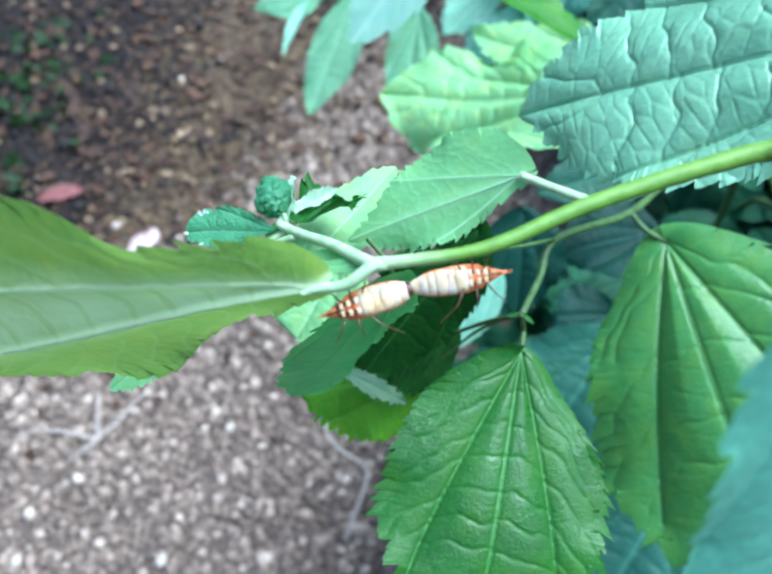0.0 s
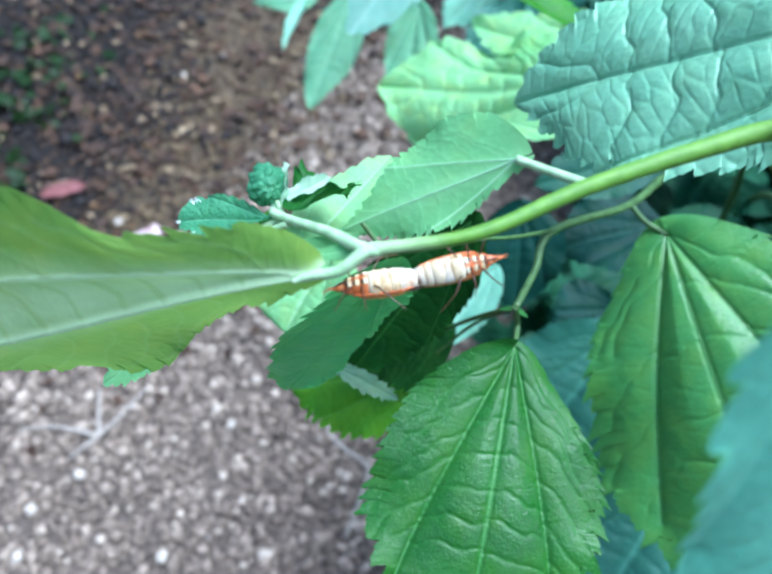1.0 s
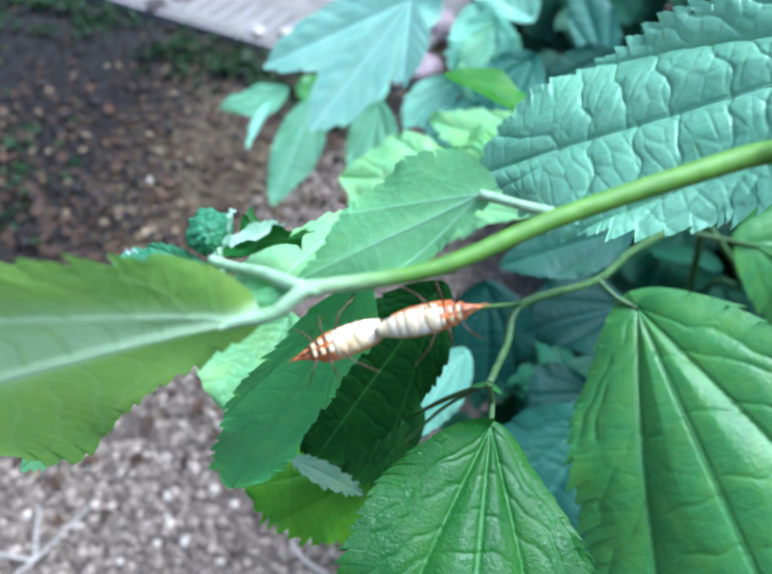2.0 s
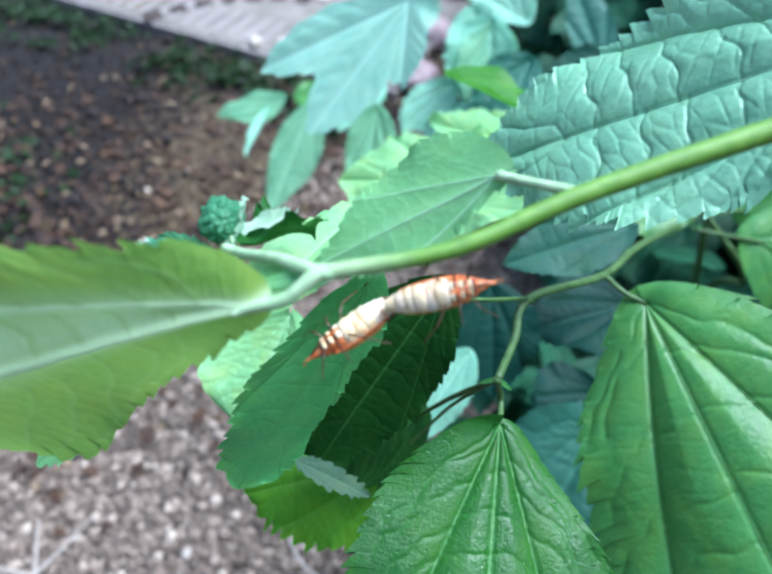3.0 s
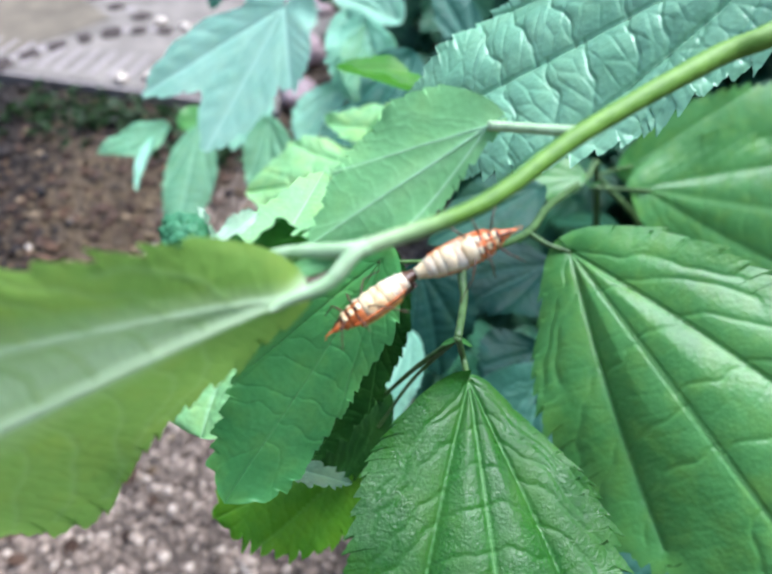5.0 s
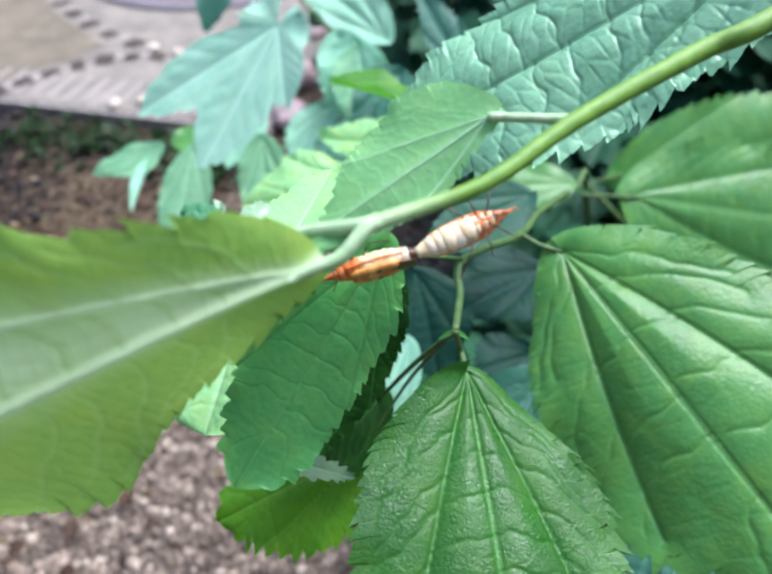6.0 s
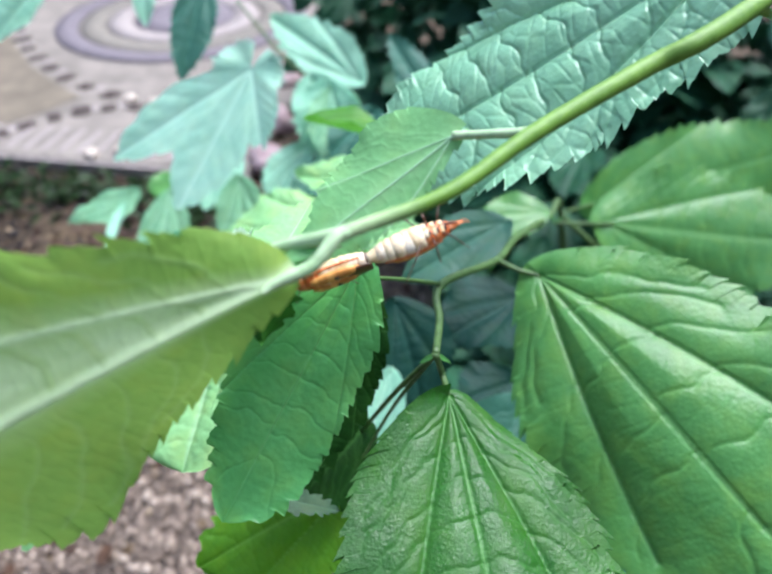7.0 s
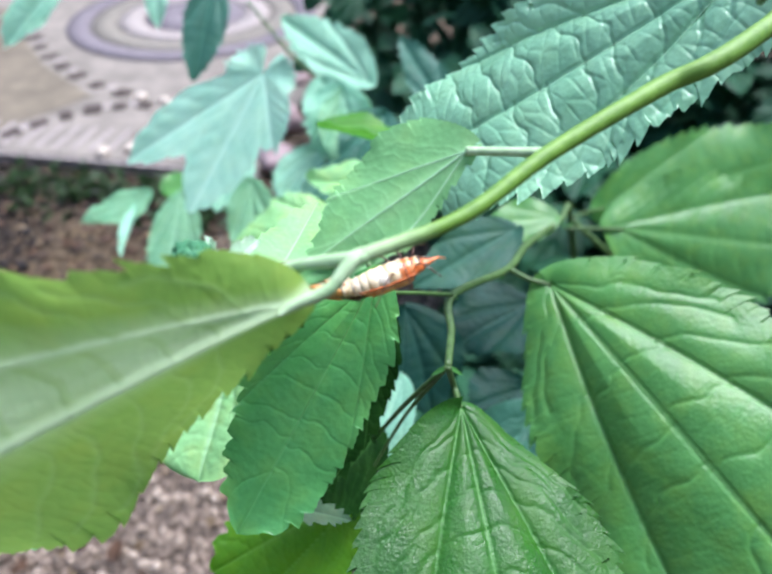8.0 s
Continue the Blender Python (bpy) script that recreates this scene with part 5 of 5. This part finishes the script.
def build_stones():
    for k, (x, y) in enumerate(((0.165, 1.225), (0.30, 1.64), (0.225, 1.42))):
        rock("edging_stone", (x, y, 0.02), (0.055, 0.045, 0.04), PINKSTONE, "rough pinkish edging stone beside the slab", "stone", k + 1, "edging stones")
    for k, (s, t) in enumerate(((0.279, 0.055), (0.434, 0.040), (0.49, 0.052), (0.216, 0.033), (0.163, 0.324), (0.24, 0.312))):
        p = slab_point(s, t, 0.030)
        rock("white_stone", p, (0.020, 0.014, 0.010), WHITESTONE, "small white stone lying on the slab edge", "stone", k + 11, "white stones on the slab")
    rock("flat_stone", (-0.374, 0.508, 0), (0.034, 0.018, 0.010), PINKSTONE, "flat pale pinkish stone on the soil", "stone", 21)
    for k, (px, py, r) in enumerate(((-0.309, 0.925, 0), (-0.2, 0.222, 0), (-0.428, 0.118, 0), (-0.26, 0.067, 0), (-0.381, 0.159, 0), (-0.428, 0.066, 0), (-0.42, 0.543, 0), (-0.378, 0.872, 0))):
        rock("pebble", (px, py, 0.003), (0.0075, 0.006, 0.0045), WHITESTONE, "larger cream pebble among the gravel", "stone", k + 31, "cream pebbles")


def build_litter():
    top = thing("dead_twig", (-0.365, 0.206, 0), "thin dry forked stalk lying on the gravel", "twig")
    o = Vector(top.location)
    up = Vector((0, 0, 0.008))
    for ends in (((-0.471, 0.213, 0), (-0.421, 0.216, 0)), ((-0.318, 0.269, 0), (-0.34, 0.235, 0)), ((-0.397, 0.175, 0), (-0.382, 0.188, 0)), ((-0.38, 0.269, 0), (-0.371, 0.235, 0))):
        tube("stalk", [Vector(ends[0]) + up, Vector(ends[1]) + up * 1.4, o + up], [0.0012, 0.002, 0.0025], STRAW, top, 7, bumps=0.2)
    top = thing("root_stalk", (-0.053, 0.191, 0), "bent dry stalk on the gravel", "twig")
    tube("stalk", [Vector(p) + up for p in ((-0.094, 0.255, 0), (-0.065, 0.2, 0), (-0.024, 0.169, 0), (-0.03, 0.137, 0), (-0.049, 0.087, 0))], [0.002, 0.0025, 0.0028, 0.002], STRAW, top, 7, bumps=0.2)
    top = thing("fallen_leaf", (-0.524, 0.601, 0), "fallen dry red leaf on the soil", "leaf")
    leaf(top, Vector((-0.491, 0.61, 0)) + up, Vector((-0.557, 0.589, 0)) + up, (0.1, -0.2, 1), 0.024, REDLEAF, seed=90, teeth=8, fold=0.4, fine=0.6)


def many_leaves(name, places, sizes, material, seed, label, category, fine=0.35, tilt=0.9, slim=0.62):
    """A mass of small leaves nobody could count, each turned its own way."""
    rng = np.random.RandomState(seed)
    kinds = [leaf_data(1.0, slim * f, seed=k, teeth=8, tooth=0.05, fine=fine, fold=0.1, bow=0.06, quilt=0.02) for k, f in enumerate((0.85, 1.0, 1.15))]
    vs, fs, ws, n = [], [], [], 0
    for p, size in zip(places, sizes):
        v, f, w, _ = kinds[rng.randint(3)]
        nrm = Vector((rng.randn() * tilt * 0.5, rng.randn() * tilt * 0.5 - 0.2, 1)).normalized()
        a = rng.uniform(0, math.tau)
        way = Vector((math.cos(a), math.sin(a), rng.uniform(-0.9, 0.1)))
        m = np.array(leaf_pose(p, Vector(p) + way, nrm))
        vs.append(v * size @ m[:3, :3].T + m[:3, 3])
        fs.append(f + n)
        ws.append(w)
        n += len(v)
    ob = sheet(name, np.concatenate(vs).tolist(), np.concatenate(fs).tolist(), material)
    at = ob.data.attributes.new("vein", "FLOAT", "POINT")
    at.data.foreach_set("value", np.concatenate(ws).astype(np.float32))
    return tagged(ob, label, category, kind="stuff")


def build_leaf_litter():
    """Flat scraps of dead leaves and bark pressed into the soil bed."""
    rng = np.random.RandomState(15)
    for count, material, label, sizes in ((800, LITTER, "brown scraps of dead leaves on the soil", (0.010, 0.030)), (220, TAN_LITTER, "tan and yellowish dry leaf scraps on the soil", (0.008, 0.020))):
        places = []
        while len(places) < count:
            x, y = rng.normal(-0.42, 0.32), rng.normal(0.78, 0.28)
            if slab_side(x, y) < -0.02 and y > 0.30 + 0.9 * (x + 0.25) + 0.1 * rng.randn():
                places.append((x, y, 0.006 + 0.012 * noise.noise(Vector((x * 4, (y - 0.8) * 4, 0)))))
        many_leaves("leaf_litter", places, rng.uniform(*sizes, len(places)), material, 16, label, "leaf litter", fine=0.3, tilt=0.5)


def build_weeds():
    rng = np.random.RandomState(5)
    places = []
    while len(places) < 900:
        s, t = rng.uniform(-0.9, 0.6), rng.normal(-0.10, 0.05)
        if t < -0.015 and noise.noise(Vector((s * 5, t * 5, 3))) > -0.15:
            p = slab_point(s, t, rng.uniform(0.0, 0.03))
            places.append(p[:])
    while len(places) < 1060:
        x, y = rng.normal(-0.68, 0.08), rng.normal(0.80, 0.14)
        places.append((x, y, rng.uniform(0, 0.02)))
    many_leaves("weeds", places, rng.uniform(0.012, 0.034, len(places)), GRASS, 6, "low dark green weeds along the slab and soil", "weeds")


def build_shrub():
    """Lumpy leaf masses of the shrubs behind and under the mallow."""
    rng = np.random.RandomState(9)
    lumps = [((0.48, 0.40, 0.20), 0.26), ((0.55, 0.75, 0.26), 0.28), ((0.75, 0.25, 0.25), 0.32), ((0.50, 1.10, 0.26), 0.26), ((0.85, 0.80, 0.35), 0.38), ((0.62, 1.45, 0.30), 0.28), ((0.95, 1.3, 0.35), 0.36), ((0.42, 0.08, 0.16), 0.2), ((0.62, 0.95, 0.55), 0.22), ((0.85, 1.05, 0.6), 0.3), ((0.80, 0.62, 0.40), 0.22), ((0.98, 0.80, 0.36), 0.28)]
    places = []
    while len(places) < 2900:
        (cx, cy, cz), r = lumps[rng.randint(len(lumps))]
        d = rng.randn(3)
        d *= r * rng.uniform(0.45, 1.0) ** 0.5 / np.linalg.norm(d)
        x, y, z = cx + d[0], cy + d[1], cz + 0.9 * d[2]
        if z < 0.01 or (x < 0.36 and y < 0.45 and z > 0.36) or x < 0.17 + 0.12 * max(0, y - 0.35):
            continue
        places.append((x, y, z))
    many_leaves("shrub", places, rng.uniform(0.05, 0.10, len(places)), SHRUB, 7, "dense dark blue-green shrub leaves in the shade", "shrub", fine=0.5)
    places = [(rng.normal(0.25, 0.12), rng.normal(0.14, 0.09), rng.uniform(0.06, 0.38)) for _ in range(420)]
    places = [p for p in places if p[0] > 0.05]
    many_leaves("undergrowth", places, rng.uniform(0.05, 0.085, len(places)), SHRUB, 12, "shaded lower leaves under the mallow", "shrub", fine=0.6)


def motions():
    walk(shoot, [(t, pose(*row)) for t, *row in SHOOT_ROWS])
    rest = big_leaf.matrix_basis.copy()
    walk(big_leaf, [(t, rest @ pose(0, 0, 0, 0, turn, 0)) for t, turn in ((0, -13), (1, -13), (1.5, -9), (3, -8), (4, -9), (4.5, -3), (6, 0), (8, 0))])
    node = pose(-0.1217, -0.058, -0.0125)
    walk(tip, [(t, node @ pose(0, 0, 0, -2.2 * k, 0, 3.9 * k) @ node.inverted()) for t, k in ((0, 0), (3.5, -0.25), (4, 0.3), (4.5, 1), (6, 1.6), (8, 1.6))])
    hang = dark_leaf.matrix_basis.copy()
    walk(dark_leaf, [(t, hang @ pose(0, 0, 0, drop, 0, 0)) for t, drop in ((0, 0), (4.5, -6), (6, -70), (8, -72))])
    walk(droop, [(t, pose(*row)) for t, *row in DROOP_ROWS])
    walk(near_leaf, [(t, pose(*row)) for t, *row in NEAR_LEAF_ROWS])
    walk(bug_a, [(t, pose(*row)) for t, *row in LEFT_BUG_ROWS])
    walk(bug_b, [(t, pose(*row) @ pose(0, 0, 0, 0, {7: -8, 7.5: -16, 8: -24}.get(t, 0), 0)) for t, *row in RIGHT_BUG_ROWS])


ground = build_ground()
build_gravel()
build_sky_blockers()
shoot, big_leaf, tip, dark_leaf = build_shoot()
build_branch()
droop = build_droop()
build_side_twig()
build_upper()
near_leaf = build_near_leaf()
build_back()
build_middle()
build_slab()
build_stones()
build_litter()
build_leaf_litter()
build_weeds()
build_shrub()
bug_a = build_bug("stout orange and cream banded bug clinging under the stem", [BROWN, WHITE, WHITE, CREAM, YELLOW, YELLOW, ORANGE, ORANGE, ORANGE], 1.26, (3,))
bug_b = build_bug("white banded bug joined tail to tail with its mate", [CREAM, WHITE, YELLOW, CREAM, WHITE, CREAM, ORANGE, ORANGE, ORANGE], 1.18, (3, 5))
build_single_stones(ground)
motions()
